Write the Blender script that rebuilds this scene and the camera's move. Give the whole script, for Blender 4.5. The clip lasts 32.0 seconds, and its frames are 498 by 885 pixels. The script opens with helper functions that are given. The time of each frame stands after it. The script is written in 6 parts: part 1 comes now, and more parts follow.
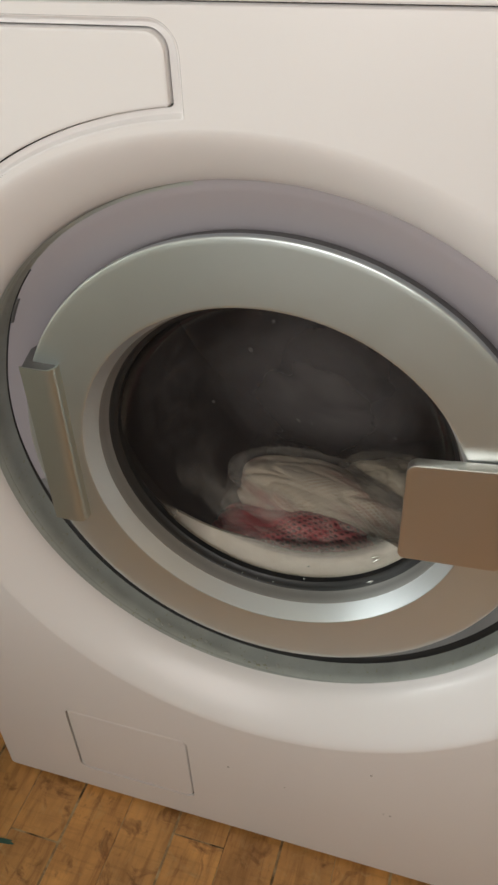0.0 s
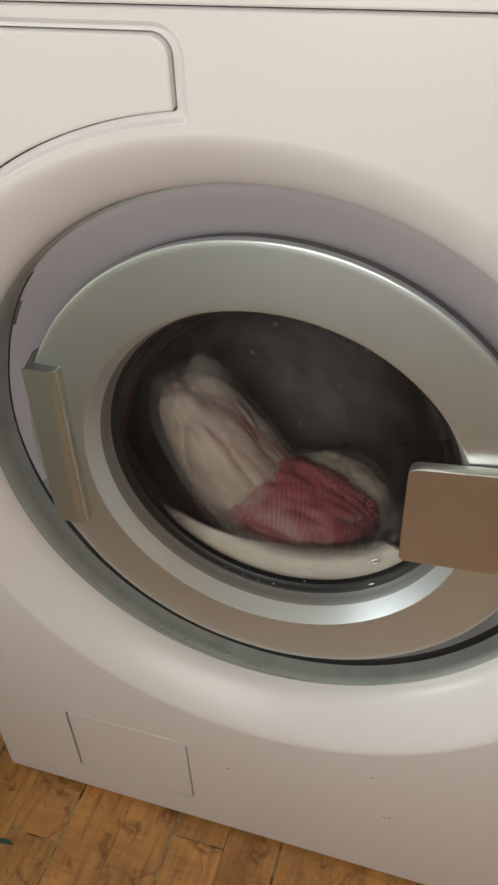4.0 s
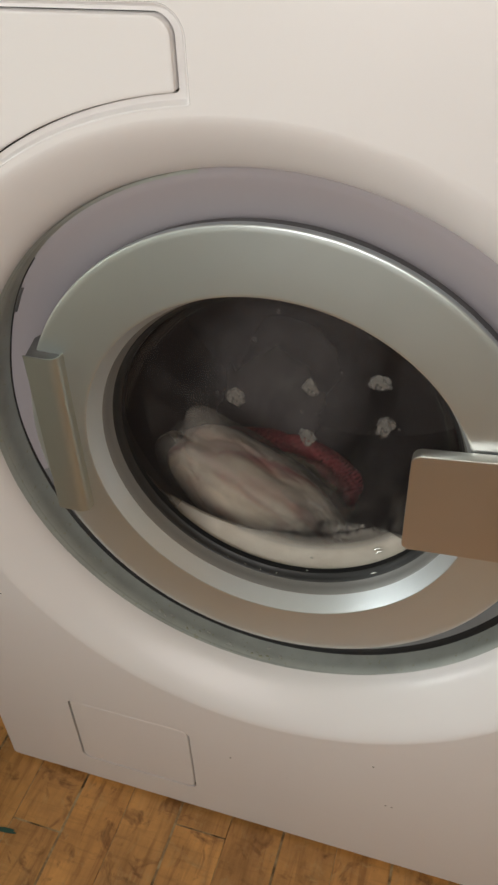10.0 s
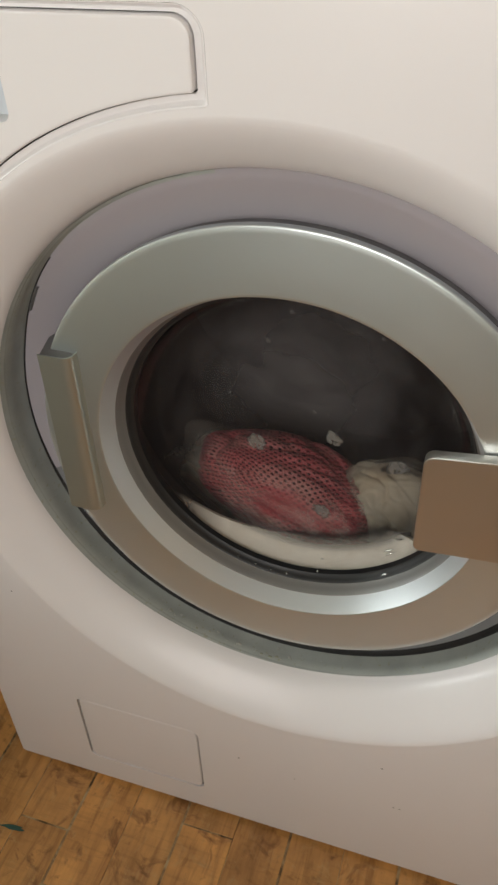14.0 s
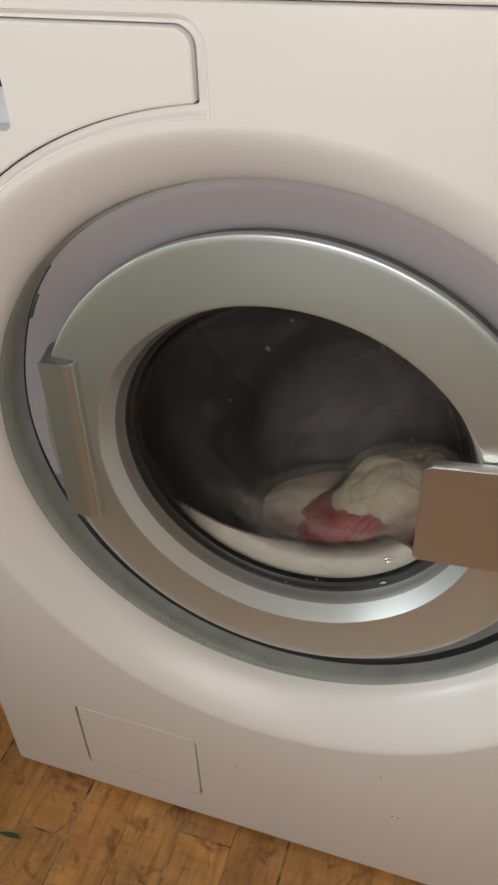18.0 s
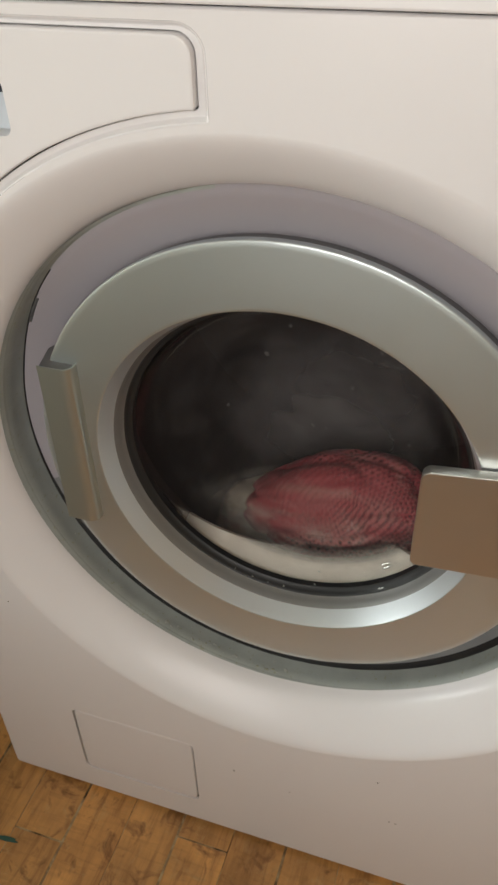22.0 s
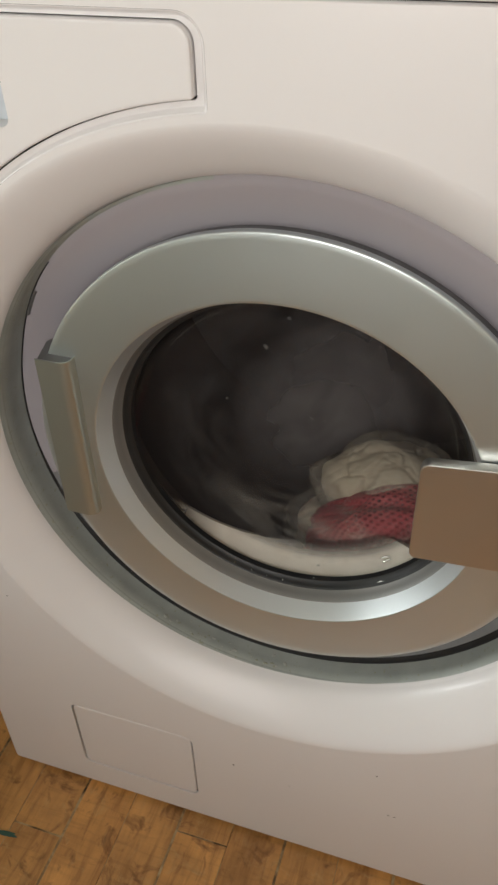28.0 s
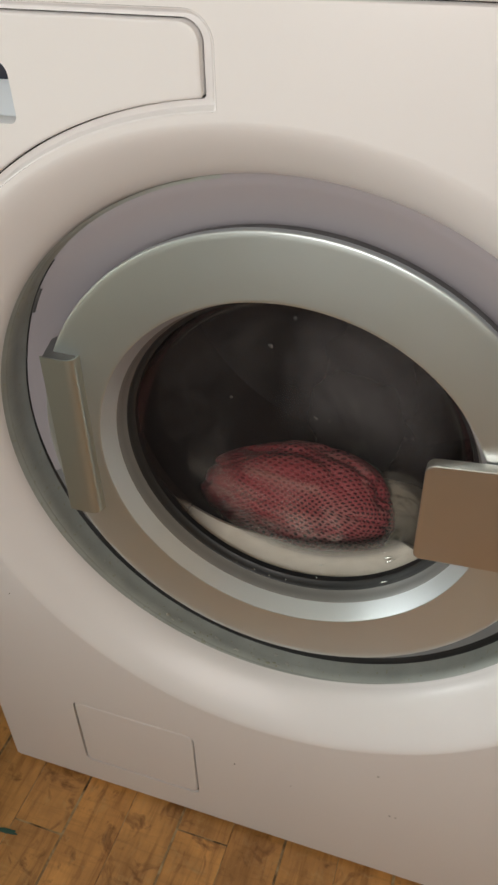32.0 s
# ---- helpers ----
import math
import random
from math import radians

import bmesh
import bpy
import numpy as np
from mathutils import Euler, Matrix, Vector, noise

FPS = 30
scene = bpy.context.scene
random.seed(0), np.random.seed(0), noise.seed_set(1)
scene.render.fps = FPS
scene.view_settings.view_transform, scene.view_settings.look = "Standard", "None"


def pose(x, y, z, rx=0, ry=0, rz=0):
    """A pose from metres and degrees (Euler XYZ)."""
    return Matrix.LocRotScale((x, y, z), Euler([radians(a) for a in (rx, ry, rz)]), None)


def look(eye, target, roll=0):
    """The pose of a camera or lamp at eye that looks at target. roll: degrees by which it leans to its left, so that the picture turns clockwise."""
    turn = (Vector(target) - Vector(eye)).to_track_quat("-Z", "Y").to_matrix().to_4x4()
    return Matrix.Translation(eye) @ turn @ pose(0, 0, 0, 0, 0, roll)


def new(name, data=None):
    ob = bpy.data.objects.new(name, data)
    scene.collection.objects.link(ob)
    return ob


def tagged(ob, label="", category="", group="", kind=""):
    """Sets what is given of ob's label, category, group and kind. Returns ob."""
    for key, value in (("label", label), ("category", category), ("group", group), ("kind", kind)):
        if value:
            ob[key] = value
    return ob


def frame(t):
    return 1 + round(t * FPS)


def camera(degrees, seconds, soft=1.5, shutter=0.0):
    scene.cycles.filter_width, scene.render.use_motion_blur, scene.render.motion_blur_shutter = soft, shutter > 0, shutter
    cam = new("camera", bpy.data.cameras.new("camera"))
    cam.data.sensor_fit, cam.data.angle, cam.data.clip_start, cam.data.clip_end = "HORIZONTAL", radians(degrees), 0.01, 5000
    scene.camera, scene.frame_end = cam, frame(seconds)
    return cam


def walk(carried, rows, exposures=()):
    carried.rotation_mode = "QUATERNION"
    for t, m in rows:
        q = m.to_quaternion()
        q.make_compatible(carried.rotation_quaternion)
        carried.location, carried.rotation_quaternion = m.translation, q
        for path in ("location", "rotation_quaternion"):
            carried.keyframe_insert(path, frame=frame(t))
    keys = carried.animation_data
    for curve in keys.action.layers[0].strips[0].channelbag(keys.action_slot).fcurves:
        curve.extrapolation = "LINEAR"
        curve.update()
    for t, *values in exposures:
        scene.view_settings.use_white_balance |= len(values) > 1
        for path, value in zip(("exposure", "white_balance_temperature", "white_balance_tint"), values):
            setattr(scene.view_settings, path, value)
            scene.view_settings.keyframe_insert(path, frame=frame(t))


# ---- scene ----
cam = camera(34.8, 32.0, soft=2.6, shutter=0.9)
PATH = [
    (0, (0.128, -0.37, 0.843), (-0.376, 1.111, -0.403), -2.6),
    (0.5, (0.129, -0.37, 0.842), (-0.373, 1.105, -0.412), -2.7),
    (1, (0.128, -0.371, 0.841), (-0.373, 1.099, -0.419), -2.7),
    (1.5, (0.128, -0.372, 0.841), (-0.374, 1.095, -0.422), -2.7),
    (2, (0.128, -0.371, 0.842), (-0.373, 1.099, -0.418), -2.7),
    (2.5, (0.128, -0.371, 0.844), (-0.374, 1.105, -0.408), -2.6),
    (3, (0.127, -0.371, 0.845), (-0.376, 1.11, -0.401), -2.4),
    (3.5, (0.126, -0.369, 0.846), (-0.376, 1.112, -0.4), -2.3),
    (5.5, (0.128, -0.372, 0.841), (-0.375, 1.099, -0.416), -2.8),
    (6, (0.127, -0.371, 0.841), (-0.375, 1.098, -0.419), -2.7),
    (6.5, (0.127, -0.37, 0.843), (-0.375, 1.105, -0.412), -2.6),
    (7, (0.126, -0.371, 0.845), (-0.381, 1.111, -0.399), -2.3),
    (7.5, (0.126, -0.37, 0.843), (-0.38, 1.114, -0.398), -2.2),
    (8, (0.129, -0.371, 0.842), (-0.376, 1.112, -0.401), -2.4),
    (8.5, (0.127, -0.37, 0.841), (-0.374, 1.108, -0.41), -2.5),
    (9, (0.126, -0.372, 0.841), (-0.375, 1.102, -0.415), -2.5),
    (9.5, (0.126, -0.372, 0.841), (-0.382, 1.096, -0.419), -2.6),
    (10, (0.127, -0.371, 0.84), (-0.38, 1.099, -0.417), -2.5),
    (10.5, (0.127, -0.371, 0.842), (-0.38, 1.106, -0.408), -2.4),
    (11, (0.125, -0.371, 0.844), (-0.384, 1.11, -0.4), -2.1),
    (11.5, (0.127, -0.368, 0.843), (-0.385, 1.111, -0.402), -2.2),
    (12, (0.128, -0.37, 0.841), (-0.385, 1.105, -0.409), -2.4),
    (12.5, (0.128, -0.371, 0.84), (-0.387, 1.1, -0.413), -2.6),
    (13, (0.124, -0.374, 0.841), (-0.392, 1.092, -0.418), -2.6),
    (13.5, (0.125, -0.375, 0.84), (-0.396, 1.093, -0.414), -2.6),
    (14, (0.124, -0.374, 0.84), (-0.401, 1.094, -0.413), -2.4),
    (14.5, (0.123, -0.373, 0.841), (-0.404, 1.099, -0.406), -2.1),
    (16.5, (0.124, -0.373, 0.84), (-0.407, 1.102, -0.401), -2.1),
    (17, (0.124, -0.375, 0.84), (-0.408, 1.098, -0.403), -2.2),
    (17.5, (0.124, -0.374, 0.84), (-0.406, 1.094, -0.41), -2.3),
    (18, (0.123, -0.373, 0.842), (-0.401, 1.103, -0.401), -2.1),
    (18.5, (0.122, -0.374, 0.843), (-0.406, 1.111, -0.388), -1.7),
    (19, (0.121, -0.373, 0.845), (-0.41, 1.115, -0.38), -1.5),
    (19.5, (0.122, -0.372, 0.843), (-0.406, 1.114, -0.387), -1.7),
    (20, (0.125, -0.373, 0.842), (-0.402, 1.109, -0.394), -2.0),
    (20.5, (0.123, -0.374, 0.842), (-0.403, 1.102, -0.402), -2.1),
    (21, (0.123, -0.376, 0.84), (-0.406, 1.098, -0.404), -2.1),
    (21.5, (0.123, -0.375, 0.84), (-0.406, 1.098, -0.406), -2.1),
    (22, (0.124, -0.373, 0.843), (-0.401, 1.11, -0.393), -1.8),
    (22.5, (0.123, -0.373, 0.845), (-0.402, 1.116, -0.382), -1.7),
    (23, (0.122, -0.372, 0.843), (-0.404, 1.116, -0.386), -1.6),
    (23.5, (0.125, -0.373, 0.841), (-0.401, 1.112, -0.39), -1.8),
    (24, (0.124, -0.375, 0.84), (-0.402, 1.105, -0.399), -1.9),
    (24.5, (0.122, -0.374, 0.841), (-0.4, 1.101, -0.406), -1.9),
    (25, (0.123, -0.375, 0.84), (-0.402, 1.1, -0.404), -1.9),
    (25.5, (0.122, -0.373, 0.841), (-0.396, 1.108, -0.399), -1.6),
    (27.5, (0.124, -0.372, 0.841), (-0.393, 1.112, -0.396), -1.7),
    (28, (0.124, -0.374, 0.84), (-0.396, 1.105, -0.401), -1.8),
    (28.5, (0.123, -0.375, 0.84), (-0.4, 1.103, -0.401), -1.8),
    (29, (0.123, -0.376, 0.84), (-0.4, 1.103, -0.401), -1.8),
    (29.5, (0.122, -0.373, 0.841), (-0.4, 1.109, -0.395), -1.5),
    (30, (0.119, -0.375, 0.844), (-0.404, 1.114, -0.385), -1.1),
    (30.5, (0.12, -0.375, 0.845), (-0.402, 1.118, -0.379), -0.9),
    (31, (0.121, -0.374, 0.843), (-0.402, 1.117, -0.384), -1.1),
    (31.5, (0.121, -0.374, 0.841), (-0.399, 1.111, -0.394), -1.2),
    (32, (0.121, -0.374, 0.84), (-0.4, 1.103, -0.404), -1.4),
]
walk(cam, [(t, look(eye, target, roll)) for t, eye, target, roll in PATH])

# ---------------------------------------------------------------- world and light
AX_Z = 0.459                                   # height of the door's axis


def build_world():
    w = bpy.data.worlds.new("world")
    scene.world = w
    w.use_nodes = True
    nt = w.node_tree
    sky = nt.nodes.new("ShaderNodeTexSky")
    sky.sky_type, sky.sun_disc = "NISHITA", False
    sky.sun_elevation, sky.sun_rotation = radians(38), radians(250)
    bg = nt.nodes["Background"]
    bg.inputs["Strength"].default_value = 0.05
    nt.links.new(sky.outputs["Color"], bg.inputs["Color"])


def area(name, m, sx, sy, power, colour):
    d = bpy.data.lights.new(name, "AREA")
    d.shape, d.size, d.size_y, d.energy, d.color = "RECTANGLE", sx, sy, power, colour
    ob = new(name, d)
    ob.matrix_world = m
    return ob


build_world()
# daylight in the west window, and a fill lamp in the added south window
area("window_light", look((-2.22, -0.10, 1.12), (0.0, -0.10, 0.95)), 0.94, 1.14, 46.5, (0.96, 1.0, 0.975))
area("back_fill_light", look((0.03, -0.85, 0.90), (0.03, 0.0, 0.80)), 0.46, 0.60, 4.55, (1.0, 0.94, 0.90))


# ---------------------------------------------------------------- materials
class Mat:
    """A Principled material with a small node builder."""

    def __init__(self, name, base=(0.5, 0.5, 0.5), rough=0.5, metal=0.0, coat=0.0, spec=0.5):
        self.m = bpy.data.materials.new(name)
        self.m.use_nodes = True
        self.nt = self.m.node_tree
        self.b = self.nt.nodes["Principled BSDF"]
        self.out = self.nt.nodes["Material Output"]
        self.b.inputs["Base Color"].default_value = (*base, 1)
        self.b.inputs["Roughness"].default_value = rough
        self.b.inputs["Metallic"].default_value = metal
        self.b.inputs["Coat Weight"].default_value = coat
        self.b.inputs["Coat Roughness"].default_value = 0.08
        self.b.inputs["Specular IOR Level"].default_value = spec
        self._co = None

    def node(self, kind, **inputs):
        n = self.nt.nodes.new("ShaderNode" + kind)
        for k, v in inputs.items():
            n.inputs[k.replace("_", " ")].default_value = v
        return n

    def link(self, a, b):
        self.nt.links.new(a, b)

    def coords(self, scale=(1, 1, 1), which="Object", rot=(0, 0, 0)):
        c = self.node("TexCoord")
        mp = self.node("Mapping")
        mp.inputs["Scale"].default_value = scale
        mp.inputs["Rotation"].default_value = rot
        self.link(c.outputs[which], mp.inputs["Vector"])
        return mp.outputs["Vector"]

    def noise(self, scale, detail=3.0, co=None, rough=0.55, distort=0.0):
        n = self.node("TexNoise")
        n.inputs["Scale"].default_value, n.inputs["Detail"].default_value = scale, detail
        n.inputs["Roughness"].default_value, n.inputs["Distortion"].default_value = rough, distort
        self.link(co or self.coords(), n.inputs["Vector"])
        return n.outputs["Fac"]

    def ramp(self, fac, stops):
        r = self.node("ValToRGB")
        el = r.color_ramp.elements
        while len(el) < len(stops):
            el.new(0.5)
        for e, (p, c) in zip(el, stops):
            e.position = p
            e.color = (*c, 1) if len(c) == 3 else c
        self.link(fac, r.inputs["Fac"])
        return r.outputs["Color"]

    def mix(self, fac, a, b, mode="MIX"):
        n = self.node("Mix")
        n.data_type, n.blend_type = "RGBA", mode
        for sock, v in ((n.inputs[0], fac), (n.inputs[6], a), (n.inputs[7], b)):
            if isinstance(v, (int, float)):
                sock.default_value = v
            elif isinstance(v, tuple):
                sock.default_value = (*v, 1) if len(v) == 3 else v
            else:
                self.link(v, sock)
        return n.outputs[2]

    def math(self, op, a, b=0.0, clamp=False):
        n = self.node("Math")
        n.operation, n.use_clamp = op, clamp
        for sock, v in zip(n.inputs, (a, b)):
            if isinstance(v, (int, float)):
                sock.default_value = v
            else:
                self.link(v, sock)
        return n.outputs[0]

    def colour(self, sock):
        self.link(sock, self.b.inputs["Base Color"])

    def rough(self, sock):
        self.link(sock, self.b.inputs["Roughness"])

    def bump(self, height, strength=0.3, distance=0.001):
        n = self.node("Bump")
        n.inputs["Strength"].default_value, n.inputs["Distance"].default_value = strength, distance
        self.link(height, n.inputs["Height"])
        self.link(n.outputs["Normal"], self.b.inputs["Normal"])
        return n


def mat_enamel(name, base, rough, tint=0.012):
    k = Mat(name, base, rough, coat=0.12)
    dark = tuple(c * (1 - tint) for c in base)
    k.colour(k.ramp(k.noise(5, 3), [(0.2, dark), (0.8, base)]))
    k.rough(k.math("ADD", k.math("MULTIPLY", k.noise(12, 3), 0.06), rough - 0.03))
    k.bump(k.noise(260, 2), 0.03, 0.0003)
    return k.m


def mat_metal(name, base, rough, stretch=(1, 1, 1), grain=0.06, metal=0.68):
    k = Mat(name, base, rough, metal=metal)
    n = k.noise(50, 4, k.coords(stretch))
    k.rough(k.math("ADD", k.math("MULTIPLY", n, 0.08), rough - 0.04))
    k.colour(k.mix(k.noise(14, 4), tuple(c * 0.95 for c in base), base))
    k.bump(k.noise(1500, 2), grain, 0.0001)
    return k.m


def mat_rubber(name, base, rough, dirt=0.0):
    k = Mat(name, base, rough)
    col = k.ramp(k.noise(35, 5), [(0.3, tuple(c * 0.8 for c in base)), (0.7, base)])
    if dirt:
        spots = k.ramp(k.noise(260, 3), [(0.62, (0, 0, 0)), (0.7, (1, 1, 1))])
        col = k.mix(k.math("MULTIPLY", spots, dirt), col, (0.30, 0.31, 0.22))
    k.colour(col)
    k.rough(k.math("ADD", k.math("MULTIPLY", k.noise(60, 4), 0.3), rough - 0.15))
    k.bump(k.noise(300, 3), 0.12, 0.0006)
    return k.m


def mat_glass():
    """Clear door glass with a thin film of steam and dried splashes."""
    k = Mat("door_glass")
    clear = k.node("BsdfTransparent")
    clear.inputs["Color"].default_value = (0.95, 0.955, 0.96, 1)
    gloss = k.node("BsdfGlossy")
    gloss.inputs["Roughness"].default_value = 0.04
    film = k.node("BsdfDiffuse")
    film.inputs["Color"].default_value = (0.62, 0.56, 0.55, 1)
    steam = k.math("MULTIPLY", k.ramp(k.noise(11, 5, distort=0.8), [(0.2, (0.75,) * 3), (0.8, (1,) * 3)]), FILM)
    m1 = k.node("MixShader")
    k.link(steam, m1.inputs[0])
    k.link(clear.outputs[0], m1.inputs[1])
    k.link(film.outputs[0], m1.inputs[2])
    fres = k.node("Fresnel")
    fres.inputs["IOR"].default_value = 1.22
    m2 = k.node("MixShader")
    k.link(k.math("MULTIPLY", fres.outputs[0], 0.1), m2.inputs[0])
    k.link(m1.outputs[0], m2.inputs[1])
    k.link(gloss.outputs[0], m2.inputs[2])
    k.link(m2.outputs[0], k.out.inputs["Surface"])
    return k.m


def mat_wood(name, base, dark, seed_by_object=True):
    k = Mat(name, base, 0.38, coat=0.15)
    info = k.node("ObjectInfo")
    geo = k.node("NewGeometry")
    rnd = info.outputs["Random"] if seed_by_object else geo.outputs["Random Per Island"]
    co = k.node("VectorMath")
    co.operation = "ADD"
    k.link(k.coords((1, 1, 1), "Object") if not seed_by_object else geo.outputs["Position"], co.inputs[0])
    shift = k.node("CombineXYZ")
    k.link(k.math("MULTIPLY", rnd, 7.0), shift.inputs[1])
    k.link(k.math("MULTIPLY", rnd, 3.0), shift.inputs[0])
    k.link(shift.outputs[0], co.inputs[1])
    mp = k.node("Mapping")
    mp.inputs["Scale"].default_value = (1.0, 0.09, 1.0)
    k.link(co.outputs[0], mp.inputs["Vector"])
    grain = k.noise(120, 6, mp.outputs["Vector"], 0.6, 0.6)
    broad = k.noise(17, 4, co.outputs[0], 0.6, 0.5)
    col = k.ramp(grain, [(0.3, dark), (0.5, base), (0.75, tuple(min(1, c * 1.22) for c in base))])
    col = k.mix(k.ramp(broad, [(0.35, (0,) * 3), (0.7, (0.55,) * 3)]), col, tuple(c * 0.72 for c in dark))
    tone = k.ramp(rnd, [(0.0, (0.84, 0.82, 0.80)), (0.5, (1, 1, 1)), (1.0, (1.12, 1.08, 1.0))])
    col = k.mix(1.0, col, tone, "MULTIPLY")
    worn = k.ramp(k.noise(60, 6, co.outputs[0], 0.7), [(0.62, (0,) * 3), (0.74, (0.5,) * 3)])
    col = k.mix(worn, col, (0.075, 0.047, 0.025))
    pale = k.ramp(k.noise(34, 6, co.outputs[0], 0.75, 1.2), [(0.54, (0,) * 3), (0.70, (0.6,) * 3)])
    col = k.mix(pale, col, (0.52, 0.34, 0.15))
    saw = k.node("Mapping")
    saw.inputs["Scale"].default_value = (0.10, 1.0, 1.0)
    k.link(co.outputs[0], saw.inputs["Vector"])
    scuff = k.ramp(k.noise(210, 3, saw.outputs["Vector"], 0.6, 0.3), [(0.52, (0,) * 3), (0.66, (0.35,) * 3)])
    col = k.mix(k.math("MULTIPLY", scuff, broad), col, (0.16, 0.075, 0.022))
    blot = k.ramp(k.noise(26, 5, co.outputs[0], 0.6, 1.6), [(0.55, (0,) * 3), (0.68, (0.75,) * 3)])
    col = k.mix(blot, col, (0.15, 0.058, 0.018))
    k.colour(col)
    k.rough(k.math("ADD", k.math("MULTIPLY", broad, 0.35), 0.22))
    k.bump(grain, 0.25, 0.0008)
    return k.m


def mat_joint():
    """Old filler in the joints: pale crumbs in dark dirt."""
    k = Mat("joint_filler", (0.3, 0.2, 0.1), 0.9)
    k.colour(k.ramp(k.noise(38, 5, distort=0.8), [(0.34, (0.07, 0.042, 0.020)), (0.48, (0.26, 0.17, 0.085)), (0.64, (0.44, 0.33, 0.18))]))
    k.bump(k.noise(400, 3), 0.5, 0.001)
    return k.m


def mat_cloth(name, main, second=None, cover=0.5, dots=0.0, hole=(0.02, 0.006, 0.006), depth=1.0, weave=900.0, vary=0.3, streak=(0.75, 1.6, 1.9), thread=None):
    """Wet cloth. second: a garment that shows through in patches; dots: holes of a net, of the given colour; thread: the net's own colour."""
    k = Mat(name, main, 0.62, spec=0.4)
    k.b.inputs["Sheen Weight"].default_value = 0.10
    col = k.ramp(k.noise(18, 5, distort=0.5), [(0.25, tuple(c * (1 - vary) for c in main)), (0.7, main)])
    if second:
        mask = k.ramp(k.noise(11, 5, k.coords(streak), 0.55, 1.3), [(cover - 0.09, (0,) * 3), (cover + 0.13, (1,) * 3)])
        col = k.mix(mask, col, k.ramp(k.noise(30, 4), [(0.3, tuple(c * 0.7 for c in second)), (0.7, second)]))
    height = k.noise(weave, 2)
    if dots:
        uv = k.coords((dots, dots, 1), "UV", (0, 0, 0.6))
        v = k.node("TexVoronoi")
        v.voronoi_dimensions = "2D"
        v.inputs["Scale"].default_value, v.inputs["Randomness"].default_value = 1.0, 0.07
        k.link(uv, v.inputs["Vector"])
        gap = k.ramp(v.outputs["Distance"], [(0.22, (1,) * 3), (0.36, (0,) * 3)])
        if thread:
            tight = k.ramp(k.noise(9, 3), [(0.40, (0.10,) * 3), (0.66, (0.60,) * 3)])
            col = k.mix(k.math("MULTIPLY", k.math("SUBTRACT", 1.0, gap), tight), col, thread)
        some = k.ramp(k.noise(15, 3), [(0.34, (0.20 * depth,) * 3), (0.58, (depth,) * 3)])
        col = k.mix(k.math("MULTIPLY", gap, some), col, hole)
        height = k.math("SUBTRACT", height, gap)
    k.colour(col)
    fine = k.bump(height, 0.4, 0.0008)
    crease = k.node("Bump")
    crease.inputs["Strength"].default_value, crease.inputs["Distance"].default_value = 0.45, 0.005
    k.link(k.noise(22, 4, k.coords(streak), 0.55, 1.0), crease.inputs["Height"])
    k.link(crease.outputs["Normal"], fine.inputs["Normal"])
    return k.m


def mat_gauze():
    """A large thin wet sheet, dense in the middle and see-through towards its loose hem."""
    k = Mat("wet_gauze", (0.26, 0.235, 0.225), 0.8)
    k.colour(k.ramp(k.noise(16, 6, k.coords((0.6, 1, 1.7)), 0.6, 1.4), [(0.3, (0.10, 0.092, 0.090)), (0.7, (0.18, 0.165, 0.158))]))
    k.bump(k.noise(120, 3), 0.3, 0.001)
    d = k.node("VectorMath")
    d.operation = "LENGTH"
    k.link(k.coords((1 / 0.165, 0.01, 1 / 0.13)), d.inputs[0])
    edge = k.math("ADD", d.outputs["Value"], k.math("MULTIPLY", k.noise(12, 2, distort=0.8), 0.5))
    veil(k, k.ramp(edge, [(0.48, (0.92,) * 3), (0.78, (0.5,) * 3), (1.02, (0,) * 3)]))
    return k.m


def veil(k, cover):
    """Lets light pass where the cover is thin."""
    clear, m = k.node("BsdfTransparent"), k.node("MixShader")
    k.link(cover, m.inputs[0])
    k.link(clear.outputs[0], m.inputs[1])
    k.link(k.b.outputs[0], m.inputs[2])
    k.link(m.outputs[0], k.out.inputs["Surface"])


def radius(k):
    d = k.node("VectorMath")
    d.operation = "LENGTH"
    k.link(k.coords((1, 0, 1)), d.inputs[0])
    return d.outputs["Value"]


def mat_suds():
    k = Mat("suds", (0.80, 0.745, 0.65), 0.5)
    v = k.node("TexVoronoi")
    v.inputs["Scale"].default_value = 210
    k.link(k.coords(), v.inputs["Vector"])
    big = k.ramp(k.noise(55, 5, distort=0.6), [(0.48, (0,) * 3), (0.68, (1,) * 3)])
    k.colour(k.mix(k.math("MULTIPLY", big, 0.35), (0.80, 0.745, 0.65), (0.64, 0.57, 0.47)))
    k.bump(v.outputs["Distance"], 0.3, 0.001)
    edge = k.math("ADD", radius(k), k.math("MULTIPLY", k.math("SUBTRACT", k.noise(45, 4), 0.5), 0.006))
    span = k.math("MULTIPLY", k.math("SUBTRACT", edge, 0.1155), 1 / 0.0135, True)
    sep = k.node("SeparateXYZ")
    k.link(k.coords(), sep.inputs[0])
    fade = k.math("MULTIPLY", k.math("ADD", sep.outputs[0], 0.110), 1 / 0.045, True)
    deep = k.math("SUBTRACT", 1.0, k.math("MULTIPLY", k.math("SUBTRACT", sep.outputs[1], 0.094), 1 / 0.011, True))
    veil(k, k.math("MULTIPLY", k.math("MULTIPLY", span, fade), deep))
    return k.m


